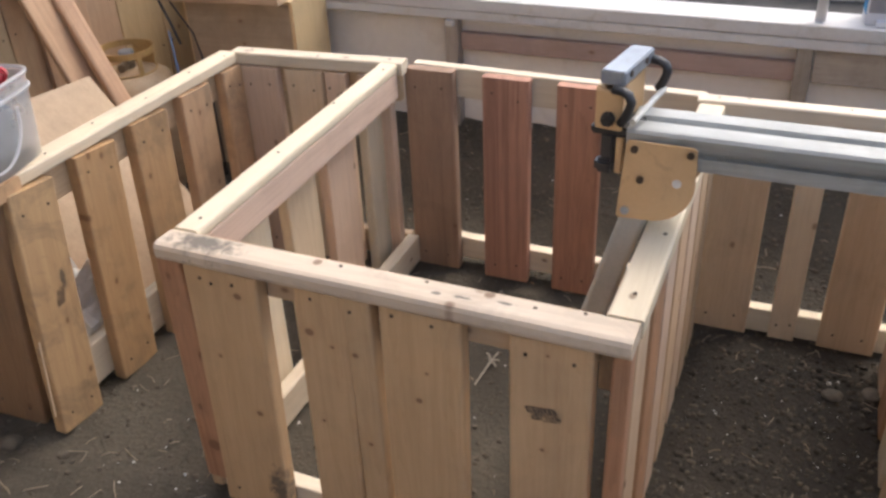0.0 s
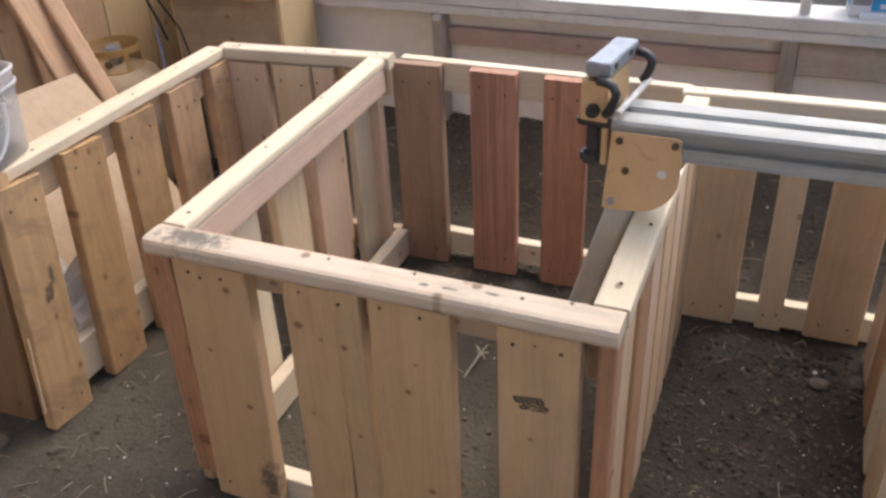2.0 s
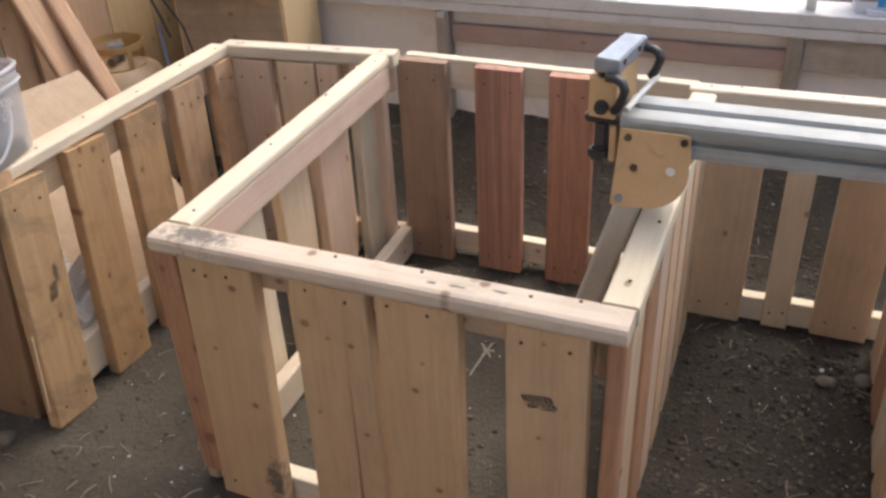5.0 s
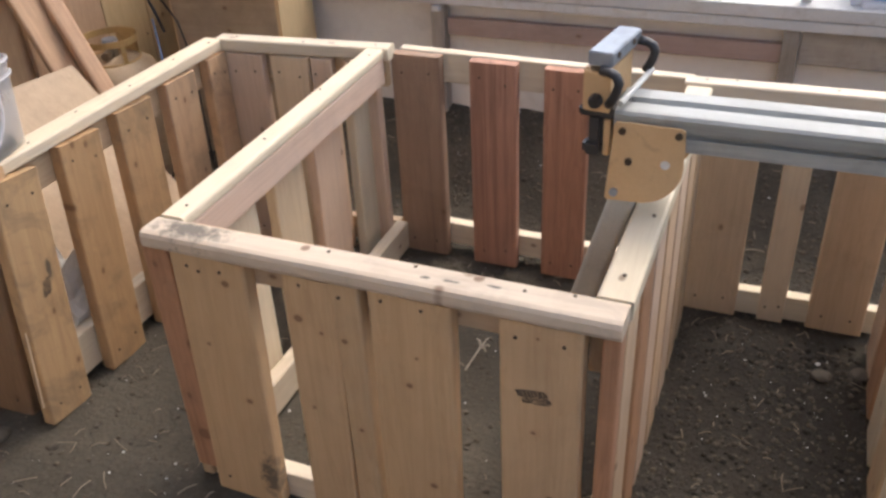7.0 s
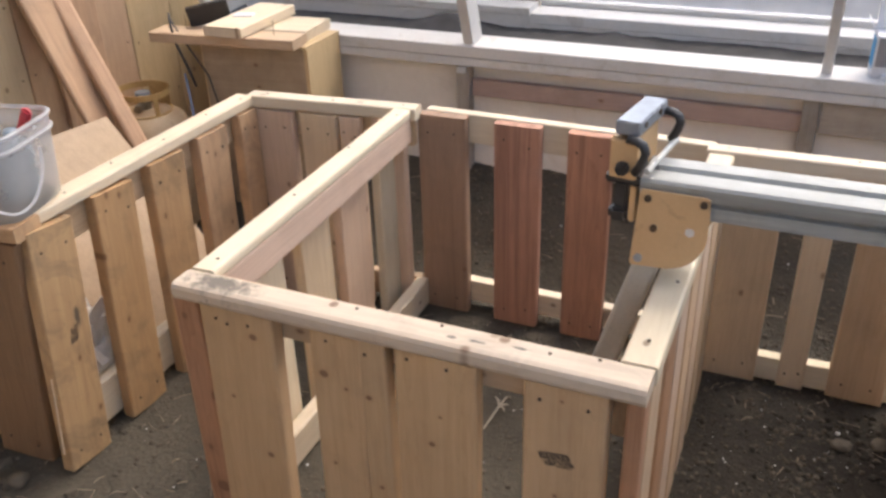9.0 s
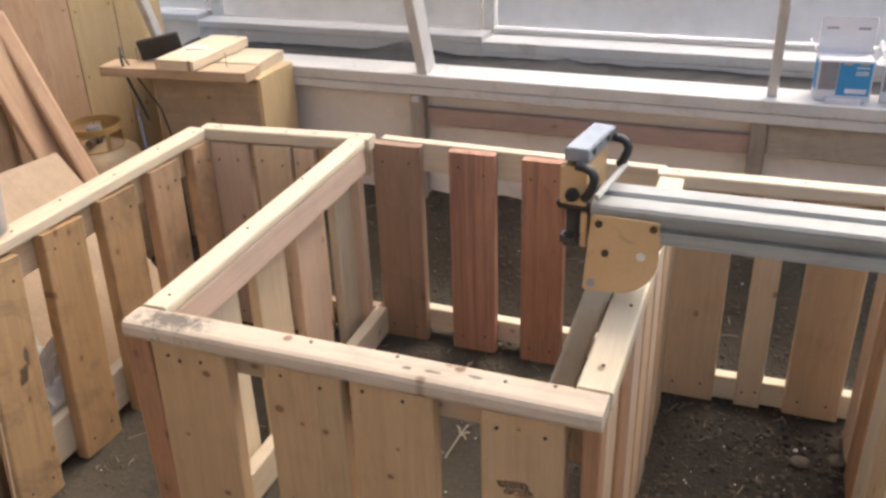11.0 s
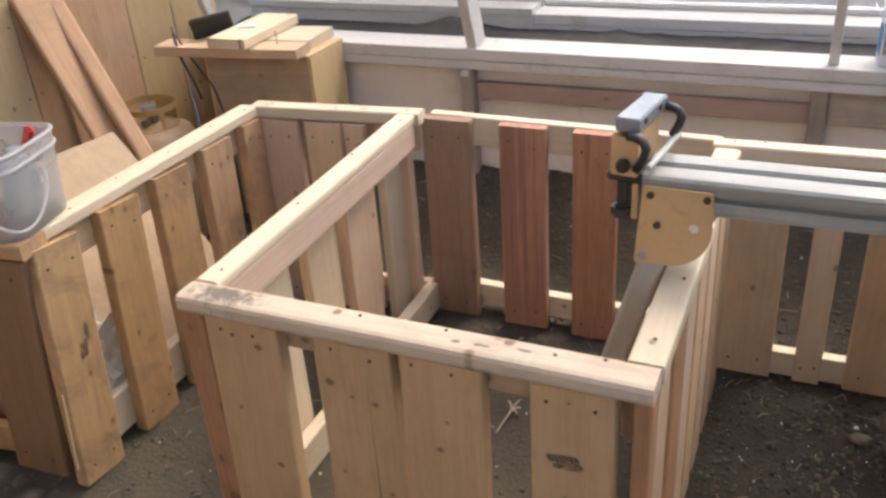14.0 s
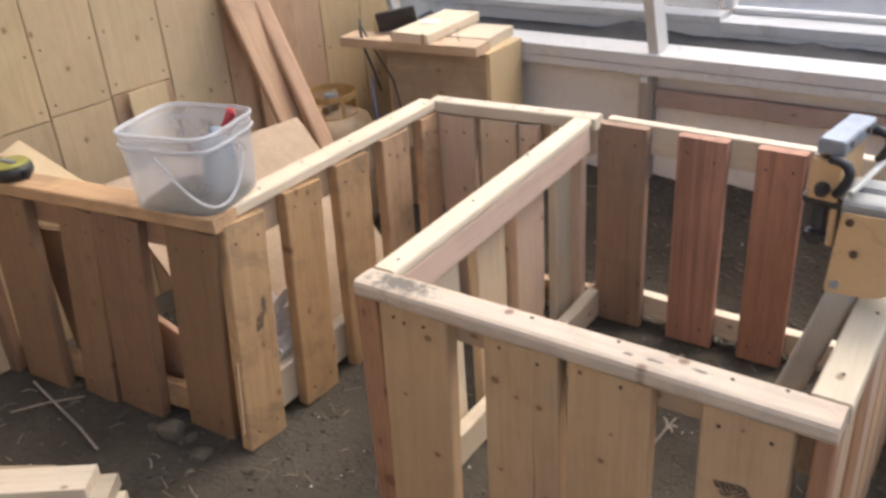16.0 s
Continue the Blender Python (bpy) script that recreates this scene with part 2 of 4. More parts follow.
def earth(name, light, dark, dark_patch):
    """Crusty dry earth: broad tone, crumbs, fine grains, and one darker patch (x, y, and its two radii)."""
    m, n, l, b = mat_new(name, 0.95)
    tc = n.new("ShaderNodeTexCoord")
    p = tc.outputs["Object"]
    broad, mid, fine = noise_of(n, l, p, 2.2, 5, 0.3, 0.6), noise_of(n, l, p, 24.0, 6, 0.4, 0.7), noise_of(n, l, p, 170.0, 4, 0.0, 0.7)
    cells = n.new("ShaderNodeTexVoronoi")
    l.new(p, cells.inputs["Vector"])
    cells.inputs["Scale"].default_value = 75.0
    crumb = cells.outputs["Distance"]
    tone = maths(n, l, "ADD", maths(n, l, "MULTIPLY", broad, 0.60), maths(n, l, "ADD", maths(n, l, "MULTIPLY", mid, 0.25), maths(n, l, "MULTIPLY", fine, 0.25)))
    colour = ramp(n, l, tone, [(0.38, dark), (0.66, light)])
    colour = mixc(n, l, ramp(n, l, crumb, [(0.25, 0.0), (0.75, 0.2)]), colour, tuple(0.45 * c for c in dark))
    grains = ramp(n, l, fine, [(0.66, 0.0), (0.74, 0.5)])
    colour = mixc(n, l, grains, colour, (0.30, 0.27, 0.23))
    bent, plates = n.new("ShaderNodeVectorMath"), n.new("ShaderNodeTexVoronoi")
    bent.operation = "ADD"
    wobble = n.new("ShaderNodeTexNoise")
    l.new(p, wobble.inputs["Vector"])
    wobble.inputs["Scale"].default_value, wobble.inputs["Detail"].default_value = 9.0, 5
    pull = n.new("ShaderNodeVectorMath")
    pull.operation = "SCALE"
    pull.inputs["Scale"].default_value = 0.16
    l.new(wobble.outputs["Color"], pull.inputs[0])
    l.new(p, bent.inputs[0])
    l.new(pull.outputs[0], bent.inputs[1])
    plates.feature = "DISTANCE_TO_EDGE"
    l.new(bent.outputs[0], plates.inputs["Vector"])
    plates.inputs["Scale"].default_value = 6.0
    crack = maths(n, l, "MULTIPLY", ramp(n, l, plates.outputs["Distance"], [(0.004, 1.0), (0.035, 0.0)]), ramp(n, l, noise_of(n, l, p, 3.1, 3), [(0.50, 0.0), (0.66, 0.5)]))
    colour = mixc(n, l, crack, colour, tuple(0.5 * c for c in dark))
    # ragged ellipse, darker towards its middle
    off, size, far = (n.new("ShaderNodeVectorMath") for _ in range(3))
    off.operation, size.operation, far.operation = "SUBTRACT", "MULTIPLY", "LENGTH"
    off.inputs[1].default_value, size.inputs[1].default_value = (dark_patch[0], dark_patch[1], 0), (1 / dark_patch[2], 1 / dark_patch[3], 0)
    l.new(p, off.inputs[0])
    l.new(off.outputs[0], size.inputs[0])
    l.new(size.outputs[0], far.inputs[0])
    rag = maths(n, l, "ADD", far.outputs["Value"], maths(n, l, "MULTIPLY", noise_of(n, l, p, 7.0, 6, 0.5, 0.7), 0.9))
    patch_mask = ramp(n, l, maths(n, l, "MULTIPLY", rag, 0.5), [(0.5, 1.0), (0.85, 0.0)])
    colour = mixc(n, l, maths(n, l, "MULTIPLY", patch_mask, 0.80), colour, (0.029, 0.023, 0.016))
    l.new(colour, b.inputs["Base Color"])
    height = maths(n, l, "ADD", maths(n, l, "MULTIPLY", mid, 1.0), maths(n, l, "SUBTRACT", maths(n, l, "MULTIPLY", fine, 0.35), maths(n, l, "MULTIPLY", crumb, 0.35)))
    height = maths(n, l, "SUBTRACT", height, maths(n, l, "MULTIPLY", crack, 0.5))
    bump(n, l, b, height, 0.8, 0.010)
    return m


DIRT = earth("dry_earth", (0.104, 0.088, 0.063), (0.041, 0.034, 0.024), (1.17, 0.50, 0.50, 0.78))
STONE = speckled("dusty_stone", (0.095, 0.08, 0.06), (0.17, 0.145, 0.11), 25.0, 0.95, strength=0.6)
CLOD = speckled("earth_clod", (0.055, 0.045, 0.032), (0.15, 0.125, 0.09), 30.0, 0.95, strength=0.5)
DARK_CLOD = speckled("dark_clod", (0.027, 0.022, 0.015), (0.062, 0.051, 0.037), 30.0, 0.9, strength=0.5)
GRIT = speckled("white_grit", (0.85, 0.85, 0.83), (0.75, 0.74, 0.72), 60.0, 0.6)
DRY = speckled("dry_root", (0.42, 0.38, 0.31), (0.30, 0.26, 0.20), 40.0, 0.85)
STRAW = speckled("straw", (0.40, 0.33, 0.24), (0.24, 0.19, 0.13), 30.0, 0.8)
PERLITE = speckled("perlite", (0.75, 0.74, 0.70), (0.6, 0.58, 0.54), 60.0, 0.9)
SOIL = speckled("grey_soil", (0.082, 0.078, 0.075), (0.045, 0.042, 0.04), 14.0, 0.95, strength=0.5)
STEEL = speckled("galvanised_steel", (0.60, 0.605, 0.57), (0.42, 0.425, 0.40), 9.0, 0.55, 0.3, stain=(0.25, 0.24, 0.19), stain_amount=0.75)
LEG_GREY = speckled("dull_grey_zinc", (0.52, 0.52, 0.47), (0.40, 0.40, 0.36), 12.0, 0.6, 0.0, stain=(0.26, 0.24, 0.19), stain_amount=0.5)
BEAM = wood("brushed_galvanised_steel", (0.43, 0.44, 0.415), (0.28, 0.29, 0.27), knots=0.0, dirt=0.55, rough=0.5, vary=0.0, dirt_colour=(0.23, 0.22, 0.18), streaks=0.45)
BEAM.node_tree.nodes["Principled BSDF"].inputs["Metallic"].default_value = 0.2
BRIGHT = speckled("bright_steel", (0.37, 0.41, 0.46), (0.24, 0.27, 0.31), 22.0, 0.45, 0.45, stain=(0.24, 0.23, 0.21), stain_amount=0.75)
ORANGE = speckled("faded_orange_paint", (0.62, 0.42, 0.22), (0.55, 0.36, 0.18), 8.0, 0.5, stain=(0.20, 0.13, 0.08), stain_amount=0.55)
BLACK = speckled("black_plastic", (0.018, 0.018, 0.020), (0.035, 0.034, 0.034), 20.0, 0.42)
SCREW = speckled("dark_screw", (0.065, 0.045, 0.03), (0.12, 0.085, 0.055), 50.0, 0.5, 0.4)
INK = speckled("stamp_ink", (0.12, 0.085, 0.055), (0.20, 0.14, 0.09), 60.0, 0.8)
RUST = speckled("rusty_yellow_paint", (0.56, 0.38, 0.14), (0.40, 0.24, 0.09), 14.0, 0.6, stain=(0.13, 0.06, 0.03), stain_amount=0.8)
TANK = speckled("cream_tank_paint", (0.52, 0.40, 0.25), (0.40, 0.27, 0.15), 9.0, 0.5, stain=(0.24, 0.13, 0.07), stain_amount=0.6)
BRASS = speckled("dull_brass", (0.45, 0.42, 0.36), (0.3, 0.27, 0.2), 30.0, 0.35, 0.9)
BLUE = speckled("blue_print", (0.03, 0.26, 0.55), (0.05, 0.33, 0.62), 30.0, 0.45)
GREYPRINT = speckled("grey_print", (0.22, 0.22, 0.24), (0.32, 0.31, 0.32), 25.0, 0.5)
BOTTLE = speckled("blue_grey_plastic", (0.30, 0.37, 0.43), (0.22, 0.28, 0.34), 20.0, 0.45)
CARD = speckled("white_card", (0.74, 0.74, 0.76), (0.66, 0.66, 0.69), 15.0, 0.6)
REDPL = speckled("red_plastic", (0.62, 0.03, 0.05), (0.5, 0.02, 0.04), 20.0, 0.35)
LIME = speckled("yellow_green_plastic", (0.33, 0.32, 0.08), (0.26, 0.245, 0.06), 25.0, 0.4)
HOSE = speckled("blue_hose", (0.12, 0.20, 0.36), (0.2, 0.3, 0.46), 30.0, 0.4)


def see_through(name, colour, share, rough=0.35):
    """Milky plastic: part clear, part white body."""
    m, n, l, b = mat_new(name, rough)
    _, plain, _ = local_coords(n, l)
    tone = ramp(n, l, noise_of(n, l, plain, 14.0, 5), [(0.3, colour), (0.7, tuple(0.85 * c for c in colour))])
    l.new(tone, b.inputs["Base Color"])
    clear, mix = n.new("ShaderNodeBsdfTransparent"), n.new("ShaderNodeMixShader")
    clear.inputs[0].default_value = (0.96, 0.96, 0.97, 1)
    mix.inputs[0].default_value = share
    l.new(b.outputs[0], mix.inputs[1])
    l.new(clear.outputs[0], mix.inputs[2])
    l.new(mix.outputs[0], n["Material Output"].inputs["Surface"])
    return m


MILKY = see_through("milky_plastic", (0.84, 0.83, 0.81), 0.70)
MILKY_RIM = see_through("milky_rim", (0.82, 0.82, 0.82), 0.52)
FROST = see_through("milky_sheet", (0.66, 0.71, 0.79), 0.62)
GREYPANE = see_through("grey_white_sheet", (0.74, 0.74, 0.73), 0.42)
# sheets for the unseen roof and walls; the shares set how much light enters
ROOFING = see_through("unseen_roofing", (0.8, 0.82, 0.84), 0.64)
SIDING = see_through("unseen_siding", (0.8, 0.82, 0.84), 0.80)

# ---- building blocks ----
PLACE = {}


def empty(name, at=(0, 0, 0), turn=0.0, **tags):
    ob = new(name)
    ob.matrix_basis = pose(*at, 0, 0, turn)
    PLACE[ob] = ob.matrix_basis.copy()
    return tagged(ob, **tags)


def mesh_of(name, bm, material):
    me = bpy.data.meshes.new(name)
    bm.normal_update()
    bm.to_mesh(me)
    bm.free()
    me.materials.append(material)
    return me


def put(name, me, m=None, parent=None, label="", smooth=False, **tags):
    """One mesh object at the world pose m, under a thing or a part if one is given."""
    m = m or Matrix()
    ob = new(name, me)
    PLACE[ob] = m
    if parent:
        ob.parent = parent
        m = PLACE[parent].inverted() @ m
    ob.matrix_basis = m
    if smooth:
        me.polygons.foreach_set("use_smooth", [True] * len(me.polygons))
    return tagged(ob, label=label, **tags)


def part(name, bm, material, parent=None, label="", m=None, smooth=False, **tags):
    return put(name, mesh_of(name, bm, material), m, parent, label, smooth, **tags)


def profile_bm(outline, length, steps=1, warp=0.0, seed=0):
    """An outline in (y, z) drawn out along x from 0 to length."""
    bm = bmesh.new()
    rings = []
    for s in range(steps + 1):
        x = length * s / steps
        dy, dz = warp * noise.noise((x * 1.7, seed, 0.3)), warp * noise.noise((x * 1.7, seed, 7.3))
        rings.append([bm.verts.new((x, y + dy, z + dz)) for y, z in outline])
    k = len(outline)
    for a, b in zip(rings, rings[1:]):
        for i in range(k):
            bm.faces.new((a[i], b[i], b[(i + 1) % k], a[(i + 1) % k]))
    bm.faces.new(rings[0])
    bm.faces.new(rings[-1][::-1])
    bmesh.ops.recalc_face_normals(bm, faces=bm.faces)
    return bm


def rounded(w, h, r, n=3):
    pts = []
    for cy, cz, a0 in ((w / 2 - r, h / 2 - r, 0), (-w / 2 + r, h / 2 - r, 90), (-w / 2 + r, -h / 2 + r, 180), (w / 2 - r, -h / 2 + r, 270)):
        for i in range(n):
            a = radians(a0 + 90 * i / (n - 1))
            pts.append((cy + r * math.cos(a), cz + r * math.sin(a)))
    return pts


SEED = [0]


def frame_of(a, b, side):
    """A pose at a, x towards b, y as near as can be to side."""
    a, b, side = Vector(a), Vector(b), Vector(side)
    x = (b - a).normalized()
    z = x.cross(side).normalized()
    y = z.cross(x)
    m = Matrix((x, y, z)).transposed().to_4x4()
    m.translation = a
    return m


def board(parent, name, a, b, side, w, th, material, label="", r=0.004, warp=0.0015, **tags):
    """A sawn board along its middle line a to b; w along side, th across."""
    SEED[0] += 1
    length = (Vector(b) - Vector(a)).length
    bm = profile_bm(rounded(w, th, min(r, th * 0.3)), length, 6 if length > 0.3 else 2, warp, SEED[0] * 3.1)
    return part(name, bm, material, parent, label, frame_of(a, b, side), **tags)


def disc_mesh(name, radius, depth, material, sides=8):
    bm = bmesh.new()
    bmesh.ops.create_cone(bm, cap_ends=True, segments=sides, radius1=radius * 0.9, radius2=radius, depth=depth)
    return mesh_of(name, bm, material)


SCREW_MESH = disc_mesh("screw", 0.0037, 0.002, SCREW)


def screws(ob, spots, th, side=1):
    """Screw heads on a board's face, at places (along, across)."""
    for u, v in spots:
        flip = 0 if side > 0 else 180
        put("screw", SCREW_MESH, PLACE[ob] @ pose(u, v, side * (th / 2 + 0.0003), flip, 0, 0), ob)


def box_bm(size, bevel=0.002, at=(0, 0, 0), segs=2):
    bm = bmesh.new()
    bmesh.ops.create_cube(bm, size=1)
    bmesh.ops.scale(bm, vec=size, verts=bm.verts)
    if bevel:
        bmesh.ops.bevel(bm, geom=bm.edges[:], offset=bevel, segments=segs, affect="EDGES", clamp_overlap=True)
    bmesh.ops.translate(bm, vec=at, verts=bm.verts)
    return bm


def tube_bm(points, radius, sides=8):
    """A round bar along points."""
    bm = bmesh.new()
    pts = [Vector(p) for p in points]
    rings, side = [], Vector((0.31, 0.53, 0.79))
    for i, p in enumerate(pts):
        d = (pts[min(i + 1, len(pts) - 1)] - pts[max(i - 1, 0)]).normalized()
        u = d.cross(side).normalized()
        v = d.cross(u)
        rings.append([bm.verts.new(p + radius * (u * math.cos(k * 2 * math.pi / sides) + v * math.sin(k * 2 * math.pi / sides))) for k in range(sides)])
    for a, b in zip(rings, rings[1:]):
        for i in range(sides):
            bm.faces.new((a[i], a[(i + 1) % sides], b[(i + 1) % sides], b[i]))
    bm.faces.new(rings[0][::-1])
    bm.faces.new(rings[-1])
    bmesh.ops.recalc_face_normals(bm, faces=bm.faces)
    return bm


def lathe_bm(outline, sides=32):
    """An outline of (radius, z) turned round z."""
    bm = bmesh.new()
    rings = [[bm.verts.new((r * math.cos(2 * math.pi * k / sides), r * math.sin(2 * math.pi * k / sides), z)) for k in range(sides)] for r, z in outline]
    for a, b in zip(rings, rings[1:]):
        for i in range(sides):
            bm.faces.new((a[i], a[(i + 1) % sides], b[(i + 1) % sides], b[i]))
    return bm


# ---- ground ----
def swell(x, y):
    return 0.010 * noise.noise((x * 2.1, y * 2.1, 0.5)) + 0.006 * noise.noise((x * 8, y * 8, 3.5)) + 0.0035 * noise.noise((x * 26, y * 26, 9.5))


def ground_at(x, y):
    """Level in the beds and the path, banked up against the back wall, sunk a little in the beds."""
    bank = min(max((y - 1.25) / 0.5, 0.0), 1.0)
    return swell(x, y) - 0.006 + (0.23 * bank * bank * (3 - 2 * bank) + 0.03 * bank * noise.noise((x * 5, y * 5, 2.5))) * (1.0 if y < 1.9 else 0.0)


def ground_sheet():
    fine = [-1.7 + 0.022 * i for i in range(180)]
    xs = [-400, -60, -12, -4, -2.3] + fine + [2.6, 4, 12, 60, 400]
    fine = [-1.4 + 0.022 * i for i in range(150)]
    ys = [-400, -60, -12, -4, -2] + fine + [2.2, 3, 12, 60, 400]
    verts = [(x, y, ground_at(x, y)) for y in ys for x in xs]
    k = len(xs)
    faces = [(j * k + i, j * k + i + 1, (j + 1) * k + i + 1, (j + 1) * k + i) for j in range(len(ys) - 1) for i in range(k - 1)]
    me = bpy.data.meshes.new("ground")
    me.from_pydata(verts, [], faces)
    me.materials.append(DIRT)
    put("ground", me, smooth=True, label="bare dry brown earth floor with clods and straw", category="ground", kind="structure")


ground_sheet()

# ---- walls of the greenhouse ----
SILL_Z = 0.69
wall_back = empty("wall_back", (0.9, 1.78, 0), label="whitewashed low wall under the window sill", category="wall", kind="structure")
part("panel", box_bm((1.18, 0.02, 0.42), 0.002), PANEL, wall_back, m=pose(-0.70, 1.775, 0.402))
part("panel", box_bm((1.17, 0.02, 0.40), 0.002), PANEL, wall_back, m=pose(0.477, 1.775, 0.412))
part("panel", box_bm((2.0, 0.02, 0.40), 0.002), PANEL, wall_back, m=pose(2.065, 1.775, 0.412))
board(wall_back, "rail", (-0.07, 1.745, 0.530), (1.045, 1.745, 0.530), (0, 0, 1), 0.062, 0.03, REDPLANK, "red-brown horizontal plank")
board(wall_back, "rail", (1.09, 1.742, 0.556), (2.9, 1.742, 0.556), (0, 0, 1), 0.105, 0.035, GREY_WOOD, "grey weathered horizontal plank")
board(wall_back, "post", (-0.10, 1.735, 0), (-0.10, 1.735, 0.612), (1, 0, 0), 0.05, 0.05, GREY_WOOD, "grey weathered post")
part("block", box_bm((0.03, 0.02, 0.02), 0.002), WHITE, wall_back, "small white block on the post", m=pose(-0.10, 1.702, 0.60))
board(wall_back, "post", (1.062, 1.735, 0), (1.062, 1.735, 0.612), (1, 0, 0), 0.05, 0.05, GREY_WOOD, "grey weathered post")

sill = empty("window_sill", (0.8, 1.74, 0.58), label="white painted timber sill of two boards", category="sill", kind="structure")
board(sill, "sill_board", (-1.26, 1.772, 0.669), (3.0, 1.772, 0.669), (0, 1, 0), 0.155, 0.042, WHITE, r=0.005)
board(sill, "sill_apron", (-1.26, 1.766, 0.630), (3.0, 1.766, 0.630), (0, 1, 0), 0.135, 0.033, WHITE, r=0.005)

LEAN = Vector((0, -0.36, 1.0))
for x, w, d in ((-0.075, 0.038, 0.085), (1.085, 0.03, 0.03), (2.25, 0.038, 0.085), (-1.20, 0.03, 0.04)):
    base = Vector((x, 1.755, SILL_Z - 0.0))
    board(None, "window_1", base, base + LEAN * 1.5, (1, 0, 0), w, d, WHITE, "white painted leaning glazing bar on the sill", category="glazing bar", kind="structure")

# outside: soil between the sills, second sill, milky sheet
bm = bmesh.new()
xs, ys = [-1.3 + 0.03 * i for i in range(146)], [1.85 + 0.03 * j for j in range(14)]
def heap(x, y):
    lump = 0.075 * math.exp(-((x + 0.29) / 0.11) ** 2 - ((y - 2.04) / 0.09) ** 2) + 0.035 * math.exp(-((x - 0.345) / 0.035) ** 2 - ((y - 2.06) / 0.05) ** 2)
    return 0.640 + 0.02 * min(max((y - 1.9) / 0.2, 0), 1) + 0.7 * lump + (0.009 * noise.noise((x * 6, y * 6, 1)) + 0.010 * noise.noise((x * 19, y * 19, 4))) * (1.0 if y < 2.02 else 0.5)
grid = [[bm.verts.new((x, y, heap(x, y))) for x in xs] for y in ys]
for r0, r1 in zip(grid, grid[1:]):
    for i in range(len(xs) - 1):
        bm.faces.new((r0[i], r0[i + 1], r1[i + 1], r1[i]))
low = [[bm.verts.new((x, y, 0.0)) for x in xs] for y in (ys[0], ys[-1])]
for top, bottom in ((grid[0], low[0]), (grid[-1], low[1])):
    for i in range(len(xs) - 1):
        bm.faces.new((top[i], top[i + 1], bottom[i + 1], bottom[i]))
part("soil_bed", bm, SOIL, None, "dark earth heaped between the two white sills", smooth=True, category="soil", kind="structure")

outer = empty("window_2", (0.8, 2.35, 0), label="white painted outer sill with a milky sheet window", category="window", kind="structure")
board(outer, "sill_board", (-1.27, 2.145, 0.722), (0.02, 2.145, 0.722), (0, 1, 0), 0.11, 0.03, WHITE)
board(outer, "sill_board", (0.02, 2.185, 0.697), (3.2, 2.185, 0.697), (0, 1, 0), 0.17, 0.04, WHITE)
board(outer, "sill_apron", (-1.27, 2.115, 0.647), (0.02, 2.115, 0.647), (0, 0, 1), 0.12, 0.04, WHITE)
board(outer, "sill_apron", (0.02, 2.118, 0.640), (3.2, 2.118, 0.640), (0, 0, 1), 0.072, 0.03, WHITE)
board(outer, "wall", (-1.9, 2.24, 0.29), (3.2, 2.24, 0.29), (0, 0, 1), 0.58, 0.08, PANEL)
board(outer, "window_frame", (0.02, 2.262, 0.7275), (3.2, 2.262, 0.7275), (0, 0, 1), 0.02, 0.055, WHITE)
board(outer, "window_frame", (0.0, 2.262, 0.738), (0.0, 2.262, 1.6), (1, 0, 0), 0.045, 0.055, WHITE)
board(outer, "window_frame", (-1.24, 2.225, 0.738), (-1.24, 2.225, 1.6), (1, 0, 0), 0.06, 0.05, WHITE)
part("pane", box_bm((3.17, 0.006, 0.9), 0), FROST, outer, "milky bluish plastic sheet", m=pose(1.612, 2.27, 1.188))
part("pane", box_bm((1.185, 0.006, 0.9), 0), GREYPANE, outer, "grey-white stained panel", m=pose(-0.617, 2.21, 1.188))
part("pane", box_bm((0.62, 0.006, 1.3), 0), GREYPANE, outer, "grey-white panel at the corner", m=pose(-1.585, 2.19, 0.98))
board(outer, "window_frame", (-1.9, 2.16, 0.742), (-1.275, 2.16, 0.742), (0, 1, 0), 0.12, 0.03, WHITE)

# runs on out of view to y -2.65 to keep rear light out
WALL_A, WALL_B = Vector((-1.715, -2.65, 0)), Vector((-1.262, 1.88, 0))
along = (WALL_B - WALL_A).normalized()
across = Vector((along.y, -along.x, 0))
wall_left = empty("wall_left", (-1.45, 0.2, 0), label="plywood wall of upright strips with nailed seams", category="wall", kind="structure")
put("wall_core", mesh_of("wall_core", box_bm((4.55, 0.05, 2.5), 0), PLY), frame_of(WALL_A - across * 0.045 + Vector((0, 0, 1.25)), WALL_B - across * 0.045 + Vector((0, 0, 1.25)), across) @ pose(2.275, 0, 0), wall_left)
u, k = 0.0, 0
SEAM = 0.728
while u < 4.5:
    w = min((0.235, 0.20, 0.26, 0.21, 0.225)[k % 5], 4.5 - u)
    mid = WALL_A + along * (u + w / 2) - across * 0.008
    toned = RED_PLY if 3.5 < u < 3.95 else PLY
    SEAM = 0.728 if u < 3.3 else 0.25
    drop = 0.008 * ((k * 7) % 3 - 1)
    top = board(wall_left, "wall_strip", mid + Vector((0, 0, SEAM + drop + 0.002)), mid + Vector((0, 0, 2.45)), along, w - 0.004, 0.012, toned, r=0.002, warp=0)
    screws(top, [(a, s * (w / 2 - 0.025)) for a in (0.03, 0.2, 0.42, 0.66) for s in (-1, 1)], 0.012, -1 if PLACE[top].to_3x3().col[2].dot(across) < 0 else 1)
    board(wall_left, "wall_strip", mid + Vector((0, 0, 0.0)), mid + Vector((0, 0, SEAM + drop - 0.002)), along, w - 0.004, 0.012, RED_PLY if 3.1 < u < 3.3 else PLY, r=0.002, warp=0)
    u, k = u + w, k + 1

